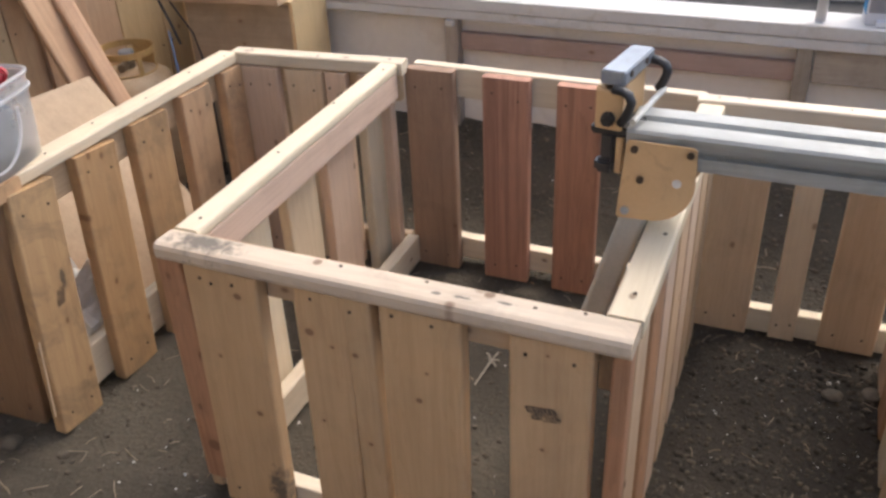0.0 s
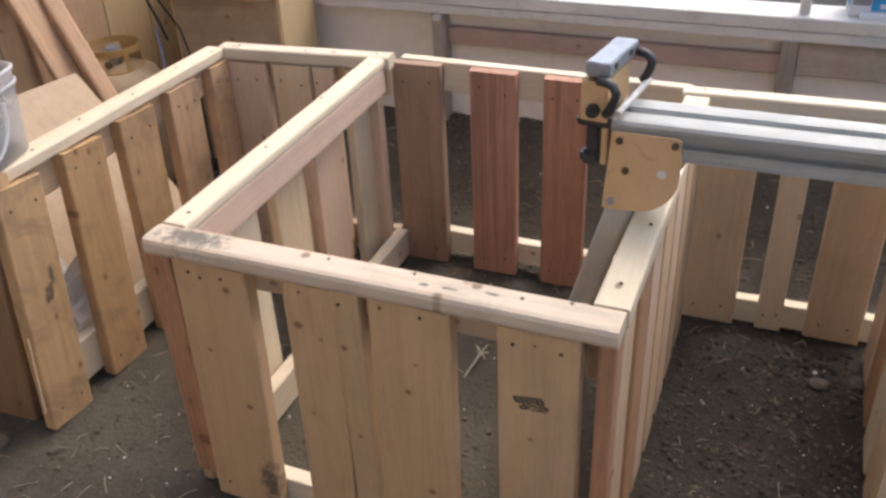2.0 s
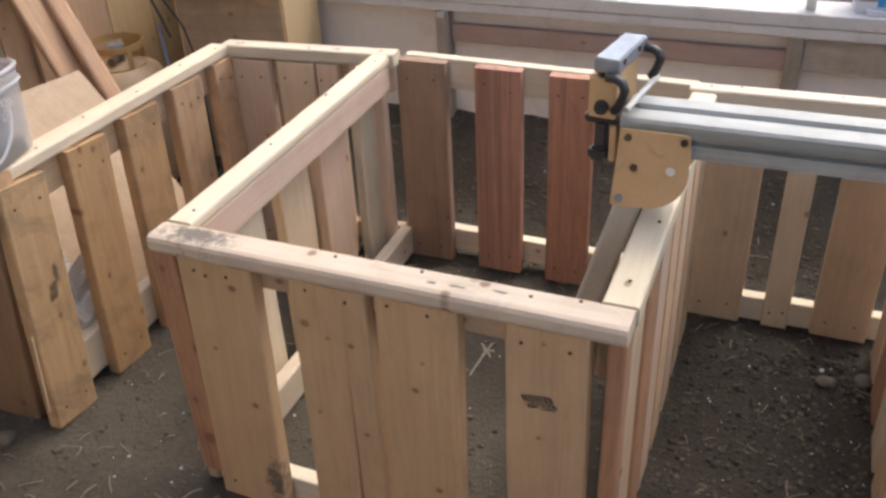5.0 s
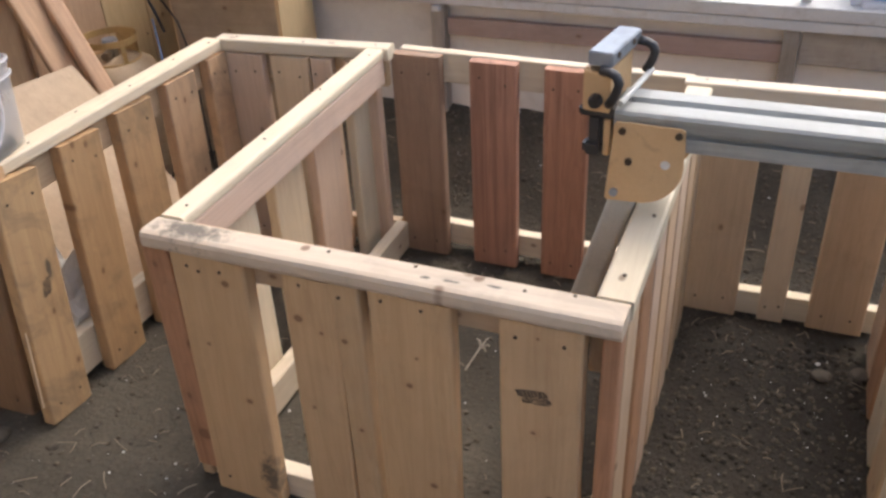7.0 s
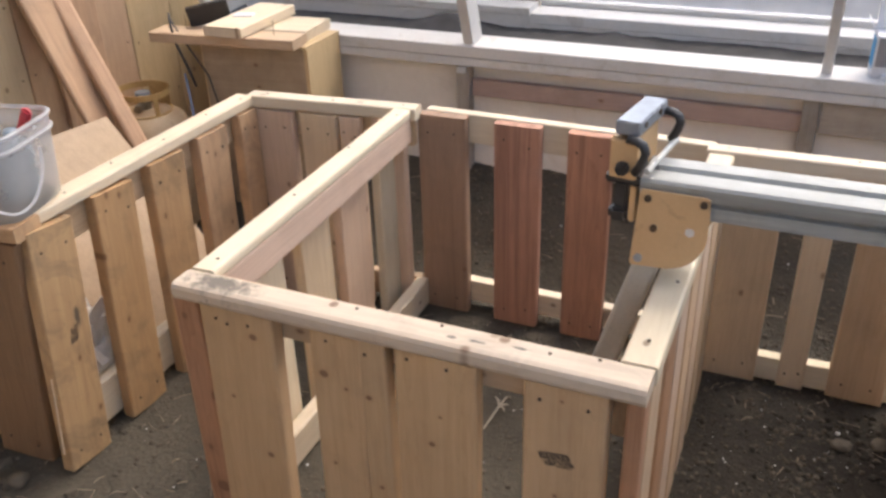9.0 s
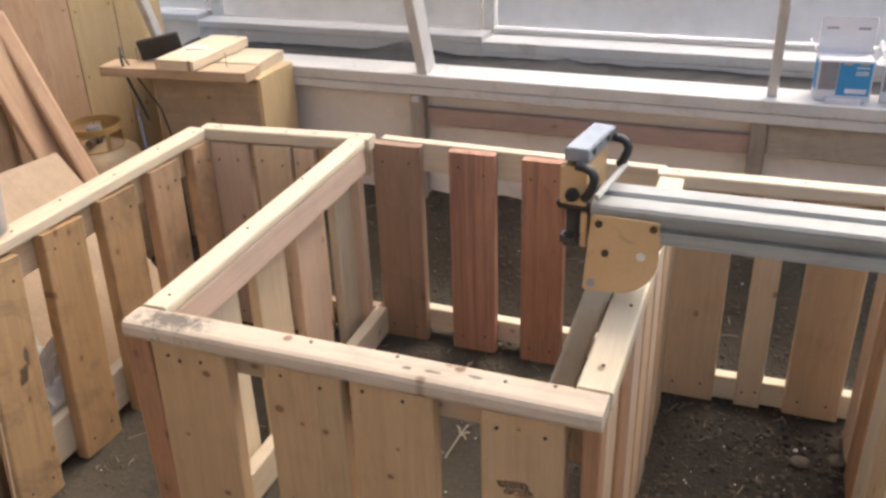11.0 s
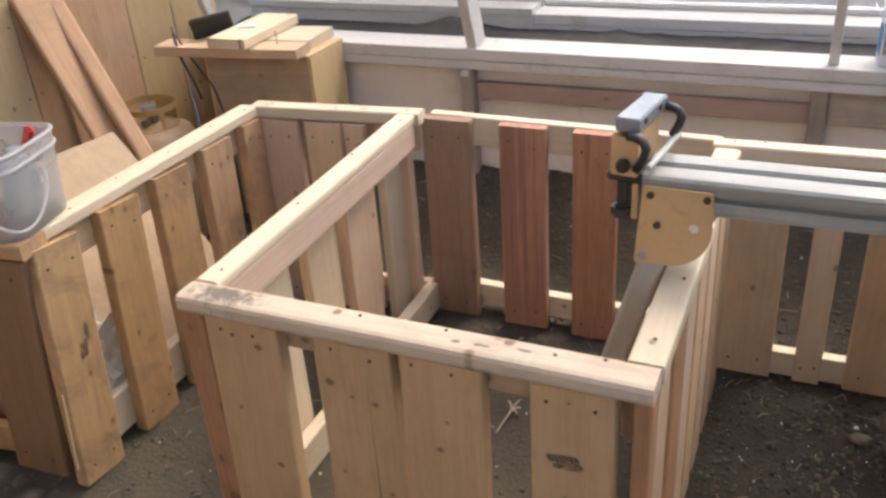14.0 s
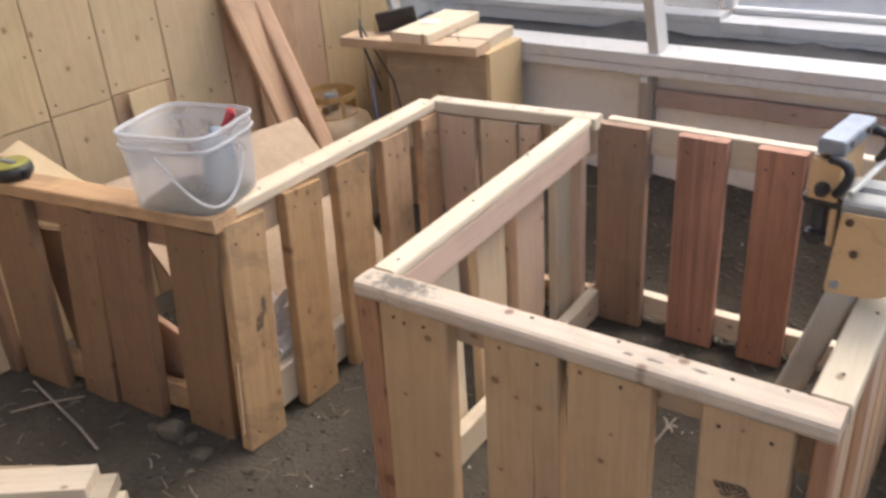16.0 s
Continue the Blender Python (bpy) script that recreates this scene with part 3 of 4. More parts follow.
# assumed walls and roof out of view, added to block or pass light
part("wall_right", box_bm((0.06, 5.0, 0.9), 0), PLY_TAN, None, "unseen low side wall, added to close the place", m=pose(3.1, -0.3, 0.45), category="wall", kind="structure")
part("wall_right", box_bm((0.01, 5.0, 1.6), 0), SIDING, None, "unseen clear side sheets, added to let in side light", m=pose(3.1, -0.3, 1.7), category="wall", kind="structure")
part("wall_rear", box_bm((2.5, 0.01, 1.7), 0), SIDING, None, "unseen clear rear sheets, added to light the fronts", m=pose(1.85, -2.6, 1.65), category="wall", kind="structure")
part("wall_rear", box_bm((4.8, 0.06, 0.8), 0), PLY_TAN, None, "unseen low rear wall, added to close the place", m=pose(0.7, -2.6, 0.4), category="wall", kind="structure")
part("wall_rear", box_bm((2.3, 0.06, 1.7), 0), PLY_TAN, None, "unseen opaque rear wall, added to darken the left", m=pose(-0.55, -2.6, 1.65), category="wall", kind="structure")
part("ceiling", box_bm((5.0, 5.15, 0.01), 0), ROOFING, None, "unseen roofing sheets, added to temper the top light", m=pose(0.7, -0.125, 2.52), category="roof", kind="structure")


# ---- planter frames ----
UP = Vector((0, 0, 1))


def slat(parent, at, width_dir, w, z0, z1, th, material, label="", lean=(0, 0), face=None, dots=True, name="slat"):
    """An upright board; at: its middle in plan; face: the side towards which its screws look."""
    a, b = Vector((at[0], at[1], z0)), Vector((at[0] + lean[0], at[1] + lean[1], z1))
    ob = board(parent, name, a, b, width_dir, w, th, material, label, r=0.005)
    if dots and face is not None:
        side = 1 if PLACE[ob].to_3x3().col[2].dot(Vector(face)) > 0 else -1
        j = 0.006 * math.sin(SEED[0] * 2.3)
        length = z1 - z0
        screws(ob, [(length - 0.05 + j, -w * 0.28), (length - 0.055 - j, w * 0.27), (0.05 + j, w * 0.26), (0.045, -w * 0.25)], th, side)
    return ob


def rail(parent, a, b, w, th, material, label="", name="top_rail", dots=(), r=0.006):
    run = Vector(b) - Vector(a)
    ob = board(parent, name, a, b, Vector((run.y, -run.x, 0)), w, th, material, label, r=r)
    screws(ob, dots, th, 1 if PLACE[ob].to_3x3().col[2].z > 0 else -1)
    return ob


GROUP = "planter frames of the raised bed"
TOP = 0.68
XF = Vector((1, 0, 0))
YF = Vector((0, 1, 0))

# middle frame, front
mid_f = empty("planter_frame", (0.45, 0.5, 0), label="slatted planter frame of fresh pale pine boards with flat top rails", category="planter frame", group=GROUP)
rail(mid_f, (-0.012, 0.055, TOP - 0.019), (0.905, 0.055, TOP - 0.019), 0.066, 0.038, RAIL_STAINED, "front top rail with rounded edge and a dark stain", dots=[(0.382, -0.015), (0.549, -0.019), (0.748, -0.008), (0.829, -0.020)], r=0.011)
# one rail built as two: bright top, and a side with shade coloured in
rail(mid_f, (0.013, 0.089, TOP - 0.014), (-0.020, 1.06, TOP - 0.014), 0.056, 0.028, RAIL_CREAM, "pale side top rail with rounded edges", dots=[(0.045, 0.006), (0.36, 0.0), (0.66, -0.012), (0.92, 0.008)], r=0.009)
board(mid_f, "ledger", (0.020, 0.106, TOP - 0.065), (-0.013, 1.06, TOP - 0.065), UP, 0.074, 0.038, RAIL_SHADED, "pink-tinged side face of the rail, shade put into its colour")
rail(mid_f, (0.879, 0.089, TOP - 0.019), (0.878, 1.02, TOP - 0.019), 0.062, 0.038, RAIL_CREAM, "pale side top rail", dots=[(0.07, 0.0), (0.28, 0.01), (0.5, 0.0), (0.7, 0.01)])
board(mid_f, "ledger", (0.045, 0.085, 0.622), (0.84, 0.085, 0.622), UP, 0.089, 0.038, PINE)
board(mid_f, "ledger", (-0.035, 0.085, 0.022), (0.84, 0.085, 0.022), UP, 0.080, 0.038, PINE_PALE)
board(mid_f, "ledger", (0.015, 0.106, 0.055), (0.005, 1.10, 0.055), UP, 0.094, 0.038, PINE_PALE)
board(mid_f, "ledger", (0.86, 0.09, 0.597), (0.86, 1.02, 0.597), UP, 0.089, 0.036, PINE)
board(mid_f, "ledger", (0.86, 0.09, 0.06), (0.86, 1.02, 0.06), UP, 0.089, 0.036, PINE)
FRONT_Y = 0.046
slat(mid_f, (-0.004, FRONT_Y + 0.012), XF, 0.06, 0.048, 0.642, 0.036, CORNER, "reddish brown corner board", face=-YF, dots=False)
stamped = None
# low edges, high edges, wood, screws (x, z)
FRONT = ((0.017, 0.192, 0.047, 0.203, SLAT_A, ((0.079, 0.616), (0.104, 0.609), (0.152, 0.617), (0.060, 0.045))),
         (0.272, 0.386, 0.293, 0.3905, SLAT_B, ((0.324, 0.625), (0.300, 0.05))),
         (0.3870, 0.448, 0.3915, 0.440, SLAT_B2, ((0.403, 0.615), (0.381 + 0.02, 0.05))),
         (0.454, 0.612, 0.461, 0.617, SLAT_C, ((0.487, 0.627), (0.563, 0.624), (0.50, 0.05), (0.575, 0.045))),
         (0.706, 0.851, 0.702, 0.846, SLAT_D, ((0.731, 0.610), (0.814, 0.609), (0.74, 0.05), (0.81, 0.055))))
for a0, a1, b0, b1, m, heads in FRONT:
    low, high = (a0 + a1) / 2, (b0 + b1) / 2
    stamped = slat(mid_f, (low, FRONT_Y), XF, (a1 - a0 + b1 - b0) / 2, 0.0, 0.642, 0.036, m, lean=(high - low, 0), dots=False)
    side = 1 if PLACE[stamped].to_3x3().col[2].y < 0 else -1
    screws(stamped, [(z, (x - low - (high - low) * z / 0.642)) for x, z in heads], 0.036, side)
slat(mid_f, (0.858, 0.095), XF, 0.03, 0.53, 0.64, 0.03, PINE_OLD, "short offcut block", name="block", dots=False)
slat(mid_f, (0.888, 0.055), XF, 0.030, 0.0, 0.642, 0.045, CORNER, "reddish brown corner board", dots=False)
# its long sides
for y, w, m in ((0.105, 0.10, PINE), (0.335, 0.14, PINE_PALE), (0.565, 0.14, CREAM), (0.782, 0.15, PINE_PINK), (1.035, 0.16, PINE_PALE)):
    slat(mid_f, (-0.022 - 0.04 * y, y), YF, w, 0.0, 0.64, 0.030, m, face=XF)
for y, m in ((0.125, PINE_TAN), (0.262, BROWN), (0.395, PINE_PINK), (0.53, PINE_TAN), (0.67, PINE_PINK), (0.81, PINE_TAN), (0.95, PINE)):
    slat(mid_f, (0.892, y), YF, 0.105, 0.0, 0.64, 0.028, m)

# back frame: three stretches
back_f = empty("planter_frame", (0.3, 1.12, 0), label="long slatted back frame with red, brown and pale boards", category="planter frame", group=GROUP)
rail(back_f, (-0.525, 1.04, TOP - 0.017), (0.018, 1.09, TOP - 0.017), 0.055, 0.038, PINE_PALE, dots=[(0.06, 0.0), (0.28, 0.01), (0.5, 0.0)])
board(back_f, "ledger", (-0.50, 1.062, 0.60), (0.0, 1.10, 0.60), UP, 0.085, 0.03, PINE)
board(back_f, "ledger", (-0.50, 1.065, 0.06), (0.0, 1.11, 0.06), UP, 0.085, 0.03, PINE)
for x, w, m in ((-0.435, 0.125, PINE_PINK), (-0.29, 0.125, CREAM), (-0.187, 0.07, PINE_PINK), (-0.065, 0.105, PINE_PINK)):
    slat(back_f, (x, 1.065 + (x + 0.5) * 0.08 - 0.037), XF, w, 0.0, 0.64, 0.03, m, face=-YF)
board(back_f, "ledger", (0.02, 1.160, 0.614), (0.85, 1.142, 0.614), UP, 0.089, 0.036, PINE_PALE, "pale back ledger on edge")
board(back_f, "ledger", (0.02, 1.160, 0.062), (0.85, 1.142, 0.062), UP, 0.075, 0.036, PINE_PALE)
for x0, x1, m in ((0.005, 0.160, UMBER), (0.246, 0.388, RED), (0.463, 0.592, RED)):
    slat(back_f, ((x0 + x1) / 2, 1.122 - 0.02 * (x0 + x1) / 2), XF, x1 - x0 - 0.004, 0.0, 0.655, 0.034, m, face=-YF)
rail(back_f, (0.84, 1.058, TOP - 0.015), (1.46, 1.078, TOP - 0.015), 0.05, 0.038, PINE_PALE, dots=[(0.05, 0.0), (0.12, -0.01), (0.35, 0.0), (0.55, 0.01)])
board(back_f, "ledger", (0.87, 1.088, 0.60), (1.40, 1.098, 0.60), UP, 0.085, 0.03, BROWN)
board(back_f, "ledger", (0.87, 1.092, 0.040), (1.40, 1.102, 0.040), UP, 0.075, 0.036, PINE_PALE)
for x0, x1, m in ((0.892, 1.040, PINE_TAN), (1.100, 1.168, CREAM), (1.226, 1.368, PINE_TAN)):
    slat(back_f, ((x0 + x1) / 2, 1.058 + 0.02 * x0), XF, x1 - x0, 0.0, 0.64, 0.03, m, face=-YF)

# right frame
right_f = empty("planter_frame", (1.42, 0.5, 0), label="slatted side frame of pale pine boards", category="planter frame", group=GROUP)
rail(right_f, (1.40, 0.0, TOP - 0.019), (1.395, 1.045, TOP - 0.019), 0.05, 0.038, PINE_PALE, dots=[(0.3, 0.0), (0.6, 0.005), (0.95, 0.0)])
board(right_f, "ledger", (1.432, 0.0, 0.60), (1.42, 1.04, 0.60), UP, 0.085, 0.03, PINE)
board(right_f, "ledger", (1.432, 0.0, 0.06), (1.42, 1.04, 0.06), UP, 0.085, 0.03, PINE)
for y, m in ((0.96, PINE_PINK), (0.80, BROWN), (0.64, PINE_PALE), (0.48, PINE), (0.32, PINE_PALE), (0.16, PINE), (0.04, PINE_PALE)):
    slat(right_f, (1.398, y), YF, 0.125, 0.0, 0.64, 0.03, m)

# left frame
left_f = empty("planter_frame", (-0.6, 0.5, 0), label="older honey-brown slatted frame with smudged boards", category="planter frame", group=GROUP)
rail(left_f, (-0.533, 0.150, TOP - 0.016), (-0.536, 1.02, TOP - 0.016), 0.064, 0.032, PINE_PALE, dots=[(0.12, 0.01), (0.30, -0.01), (0.48, 0.01), (0.68, 0.0), (0.83, 0.015)])
board(left_f, "ledger", (-0.54, 0.10, 0.60), (-0.555, 1.04, 0.60), UP, 0.085, 0.038, LEDGER_KNOT)
board(left_f, "ledger", (-0.54, 0.10, 0.085), (-0.555, 1.04, 0.085), UP, 0.12, 0.038, PINE_PALE)
for low, high, w in ((0.119, 0.176, 0.134), (0.347, 0.388, 0.136), (0.568, 0.594, 0.138), (0.778, 0.797, 0.13), (0.965, 0.975, 0.09)):
    slat(left_f, (-0.503 - 0.012 * low, low), YF, w, 0.0, 0.645, 0.036, OLD_STAINED if low < 0.2 else PINE_OLD, lean=(0, high - low), face=XF)
# thin pale line up the corner beside the first slat
board(left_f, "splinter", (-0.479, 0.036, 0.08), (-0.481, 0.062, 0.29), (0, 1, 0), 0.004, 0.004, CREAM, "thin pale strip at the corner")
END_A, END_B = Vector((-0.487, 0.093, 0)), Vector((-1.50, -0.052, 0))
ed = (END_B - END_A).normalized()
en = Vector((-ed.y, ed.x, 0))
en = en if en.y < 0 else -en
rail(left_f, END_A - en * 0.03 + UP * (TOP - 0.019), END_B - en * 0.03 + UP * (TOP - 0.019), 0.085, 0.038, PINE_OLD, "worn honey-brown end rail")
board(left_f, "ledger", END_A - en * 0.04 + ed * 0.06 + UP * 0.60, END_B - en * 0.04 + UP * 0.60, UP, 0.085, 0.03, BROWN)
board(left_f, "ledger", END_A - en * 0.04 + ed * 0.06 + UP * 0.06, END_B - en * 0.04 + UP * 0.06, UP, 0.085, 0.03, PINE_OLD)
# end slats: the dimness of this side is put into their wood colour
for low, high, w, m in ((0.168, 0.092, 0.153, FIR_SHADED), (0.425, 0.335, 0.158, FIR_SHADED), (0.588, 0.474, 0.124, FIR_SHADED), (0.812, 0.748, 0.168, FIR_SHADED), (0.985, 0.95, 0.09, FIR_SHADED)):
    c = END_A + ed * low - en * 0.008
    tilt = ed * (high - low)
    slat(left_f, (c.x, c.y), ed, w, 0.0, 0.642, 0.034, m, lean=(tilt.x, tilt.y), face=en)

# ---- ink stamps on two slats ----
def stamp(parent, at, right, up, size):
    """Smudged grading stamp: a slanting block of short broken bars."""
    bm = bmesh.new()
    right, up = Vector(right), Vector(up)
    out = right.cross(up)
    rng = random.Random(4)
    bars = [(-0.48, 0.30, 0.10, 0.36), (-0.36, 0.28, 0.07, 0.30), (-0.26, 0.31, 0.09, 0.34), (-0.13, 0.30, 0.09, 0.28), (-0.02, 0.29, 0.08, 0.34), (0.09, 0.31, 0.10, 0.30), (0.22, 0.29, 0.12, 0.36), (0.37, 0.30, 0.12, 0.30),
            (-0.44, 0.50, 0.90, 0.05), (-0.12, -0.08, 0.05, 0.30), (-0.05, -0.06, 0.08, 0.07), (0.05, -0.08, 0.05, 0.30), (0.14, -0.06, 0.04, 0.26), (0.22, -0.10, 0.10, 0.20), (0.34, -0.16, 0.16, 0.26), (-0.30, -0.04, 0.12, 0.12), (-0.22, -0.12, 0.06, 0.16), (0.30, 0.02, 0.14, 0.10), (0.16, 0.10, 0.24, 0.06), (-0.46, 0.10, 0.50, 0.05),
            (-0.44, -0.14, 0.12, 0.12), (-0.46, -0.30, 0.22, 0.08), (-0.30, -0.24, 0.16, 0.10), (-0.10, -0.36, 0.50, 0.06), (0.10, -0.28, 0.20, 0.06)]
    for u, v, w, h in bars:
        quad = [(u, v - h / 2), (u + w, v - h / 2), (u + w, v + h / 2), (u, v + h / 2)]
        quad = [(p + rng.uniform(-0.012, 0.012), q + rng.uniform(-0.02, 0.02)) for p, q in quad]
        bm.faces.new([bm.verts.new(Vector(at) + right * (size * (p - 0.28 * q)) + up * (size * (0.55 * q + 0.13 * p)) + out * 0.0018) for p, q in quad])
    bmesh.ops.recalc_face_normals(bm, faces=bm.faces)
    part("stamp", bm, INK, parent, "smudged dark ink stamp")


stamp(stamped, (0.765, FRONT_Y - 0.018, 0.487), (1, 0, 0), UP, 0.056)
first_slat = [o for o in left_f.children if o.name.startswith("slat")][0]
stamp(first_slat, (PLACE[first_slat].translation.x + 0.018, 0.160, 0.357), (0, -0.35, -0.94), (0, 0.94, -0.35), 0.045)

# ---- metal work stand resting across the middle frame ----
stand = empty("work_stand", (0.9, 0.41, 0), label="portable work stand with galvanised beam and faded orange end plate", category="work stand")
outline = [(0, -0.065), (0, -0.040), (0.010, -0.038), (0.010, -0.029), (-0.004, -0.026), (-0.005, -0.005), (0, 0), (0.044, 0), (0.047, -0.009), (0.066, -0.009), (0.069, 0), (0.108, 0),
           (0.114, -0.005), (0.113, -0.026), (0.103, -0.029), (0.103, -0.038), (0.112, -0.040), (0.112, -0.065)]
part("beam", profile_bm([(y, z) for y, z in outline], 1.12, 8, 0.0006, 5), BEAM, stand, "galvanised ribbed steel beam", m=pose(0.806, 0.358, 0.884, 0, 0, 0.6))


def plate_bm(points, thick, y):
    bm = bmesh.new()
    front = [bm.verts.new((x, y, z)) for x, z in points]
    back = [bm.verts.new((x, y + thick, z)) for x, z in points]
    bm.faces.new(front)
    bm.faces.new(back[::-1])
    for i in range(len(points)):
        k = (i + 1) % len(points)
        bm.faces.new((front[i], back[i], back[k], front[k]))
    bmesh.ops.recalc_face_normals(bm, faces=bm.faces)
    return bm


edge = [(0.803, 0.856), (0.806, 0.861), (0.918, 0.860), (0.925, 0.856), (0.928, 0.815)]
edge += [(0.850 + 0.078 * math.cos(radians(a)), 0.786 + 0.078 * math.sin(radians(a))) for a in range(10, -91, -10)]
edge += [(0.797, 0.706), (0.793, 0.711)]
edge = [(x + 0.006, z + 0.007) for x, z in edge]
plate = part("end_plate", plate_bm(edge, 0.004, 0.346), ORANGE, stand, "faded orange painted end plate")
part("end_plate", plate_bm(edge, 0.004, 0.474), ORANGE, stand, "faded orange painted end plate")
BOLT = disc_mesh("bolt", 0.0068, 0.006, SCREW, 12)
for x, z in ((0.824, 0.853), (0.921, 0.855), (0.838, 0.796)):
    put("bolt", BOLT, pose(x, 0.3435, z, 90), plate)
put("bolt", disc_mesh("bolt", 0.008, 0.006, BRIGHT, 12), pose(0.815, 0.3435, 0.731, 90), plate)
# no opening here: a white disc paints the daylight seen through the hole
put("hole", disc_mesh("hole", 0.0085, 0.001, PERLITE, 16), pose(0.902, 0.3452, 0.797, 90), plate, "white disc painted as daylight through a round hole")


def leg(x0, x1, y, top):
    ob = board(stand, "leg", (x1, y, 0.0), (x0, y, top), (1, 0, 0), 0.050, 0.030, LEG_GREY, "grey sheet-metal leg", r=0.008, warp=0)
    part("foot", box_bm((0.05, 0.036, 0.012), 0.003), BLACK, ob, m=pose(x1, y, 0.003))


leg(0.842, 0.632, 0.400, 0.76)
leg(0.842, 0.632, 0.452, 0.76)
leg(1.86, 1.98, 0.400, 0.84)
leg(1.86, 1.98, 0.452, 0.84)
jaw = part("jaw_cap", box_bm((0.045, 0.148, 0.026), 0.0025, segs=2), BRIGHT, stand, "bright steel jaw cap", m=pose(0.784, 0.438, 0.970, 0, 0, -8))
for dx, dy in ((0.0235, -0.045), (0.0235, 0.03)):
    put("rivet", disc_mesh("rivet", 0.006, 0.003, SCREW, 10), PLACE[jaw] @ pose(dx, dy, 0.002, 0, 90, 0), jaw)
part("jaw_block", box_bm((0.016, 0.14, 0.075), 0.003), ORANGE, stand, "orange jaw block", m=pose(0.762, 0.436, 0.915, 0, 0, -8))
part("jaw_block", box_bm((0.018, 0.12, 0.075), 0.003), ORANGE, stand, "orange jaw block", m=pose(0.790, 0.430, 0.915, 0, 0, -8))
part("jaw_front", box_bm((0.05, 0.008, 0.072), 0.002), ORANGE, stand, "orange jaw front plate", m=pose(0.772, 0.362, 0.913, 0, 0, -8))
part("jaw_base", box_bm((0.085, 0.11, 0.018), 0.004), BLACK, stand, "black jaw base", m=pose(0.785, 0.418, 0.872, 0, 0, -4))
part("clamp_post", box_bm((0.024, 0.026, 0.070), 0.005), BLACK, stand, "black clamp post", m=pose(0.772, 0.372, 0.836))
part("clamp_foot", box_bm((0.036, 0.034, 0.028), 0.007), BLACK, stand, "black clamp foot", m=pose(0.769, 0.366, 0.808))
part("side_plate", box_bm((0.012, 0.09, 0.07), 0.002), ORANGE, stand, "orange side plate", m=pose(0.793, 0.405, 0.828))
knob_m = pose(0.772, 0.348, 0.900, 90)
bm = bmesh.new()
bmesh.ops.create_cone(bm, cap_ends=True, segments=6, radius1=0.015, radius2=0.012, depth=0.02)
bmesh.ops.bevel(bm, geom=bm.edges[:], offset=0.003, segments=2, affect="EDGES")
part("knob", bm, BLACK, stand, "black clamping knob", m=knob_m)


def handle(at, size):
    """A hooked black grip beside the jaw."""
    pts = [(-0.012, 0, 0.012), (0.008, 0, 0.010), (0.020, 0, 0.004), (0.026, 0, -0.010), (0.022, 0, -0.026), (0.014, 0.0, -0.045), (0.006, 0.0, -0.056)]
    bm = tube_bm([Vector(p) * size for p in pts], 0.0082, 10)
    bmesh.ops.scale(bm, vec=(1, 1.3, 1), verts=bm.verts)
    part("handle", bm, BLACK, stand, "hooked black plastic grip", m=pose(*at, 0, 0, -10), smooth=True)


handle((0.789, 0.352, 0.945), 0.90)
handle((0.826, 0.492, 0.956), 0.78)
part("handle_bar", tube_bm([(0.815, 0.355, 0.898), (0.842, 0.495, 0.912)], 0.006, 8), STEEL, stand, "steel clamp bar")

# ---- square milky bucket on the corner of the left frame ----
def square_ring(a, b, z, power=5.0, sides=48):
    out = []
    for k in range(sides):
        t = 2 * math.pi * k / sides
        c, s_ = math.cos(t), math.sin(t)
        out.append((a * math.copysign(abs(c) ** (2 / power), c), b * math.copysign(abs(s_) ** (2 / power), s_), z))
    return out


def shell_bm(rings, close_first=False, close_last=False):
    bm = bmesh.new()
    made = [[bm.verts.new(p) for p in ring] for ring in rings]
    for a, b in zip(made, made[1:]):
        for i in range(len(a)):
            k = (i + 1) % len(a)
            bm.faces.new((a[i], a[k], b[k], b[i]))
    if close_first:
        bm.faces.new(made[0][::-1])
    if close_last:
        bm.faces.new(made[-1])
    bmesh.ops.recalc_face_normals(bm, faces=bm.faces)
    return bm


bucket = empty("bucket", (-0.622, 0.162, TOP), 14, label="square milky plastic bucket with tools, on the frame corner", category="bucket")
BM = PLACE[bucket] @ Matrix.Diagonal((1.1, 1.08, 1.04, 1))
part("body", shell_bm([square_ring(0.102, 0.092, 0.002), square_ring(0.111, 0.100, 0.006), square_ring(0.1145, 0.103, 0.06), square_ring(0.120, 0.109, 0.17), square_ring(0.122, 0.111, 0.185),
                       square_ring(0.1195, 0.1085, 0.185), square_ring(0.1175, 0.1065, 0.17), square_ring(0.106, 0.095, 0.009), square_ring(0.095, 0.085, 0.006)], True, True), MILKY, bucket, m=BM, smooth=True)
for z, g in ((0.160, 0.003), (0.191, 0.0035)):
    part("rim", shell_bm([square_ring(0.118 + g * 0.2, 0.107 + g * 0.2, z - 0.004), square_ring(0.121 + g, 0.110 + g, z - 0.003), square_ring(0.1215 + g, 0.1105 + g, z + 0.003), square_ring(0.119, 0.108, z + 0.005), square_ring(0.118 + g * 0.2, 0.107 + g * 0.2, z - 0.004)]), MILKY_RIM, bucket, m=BM, smooth=True)
bail = [(0.0, -0.121, 0.150), (0.035, -0.123, 0.108), (0.075, -0.124, 0.066), (0.105, -0.121, 0.046), (0.127, -0.108, 0.037), (0.138, -0.075, 0.042), (0.140, -0.04, 0.064), (0.138, -0.01, 0.10), (0.135, 0.0, 0.145)]
for _ in range(2):
    bail = [bail[0]] + [tuple(a * (1 - f) + b * f for a, b in zip(p, q)) for p, q in zip(bail, bail[1:]) for f in (0.25, 0.75)] + [bail[-1]]
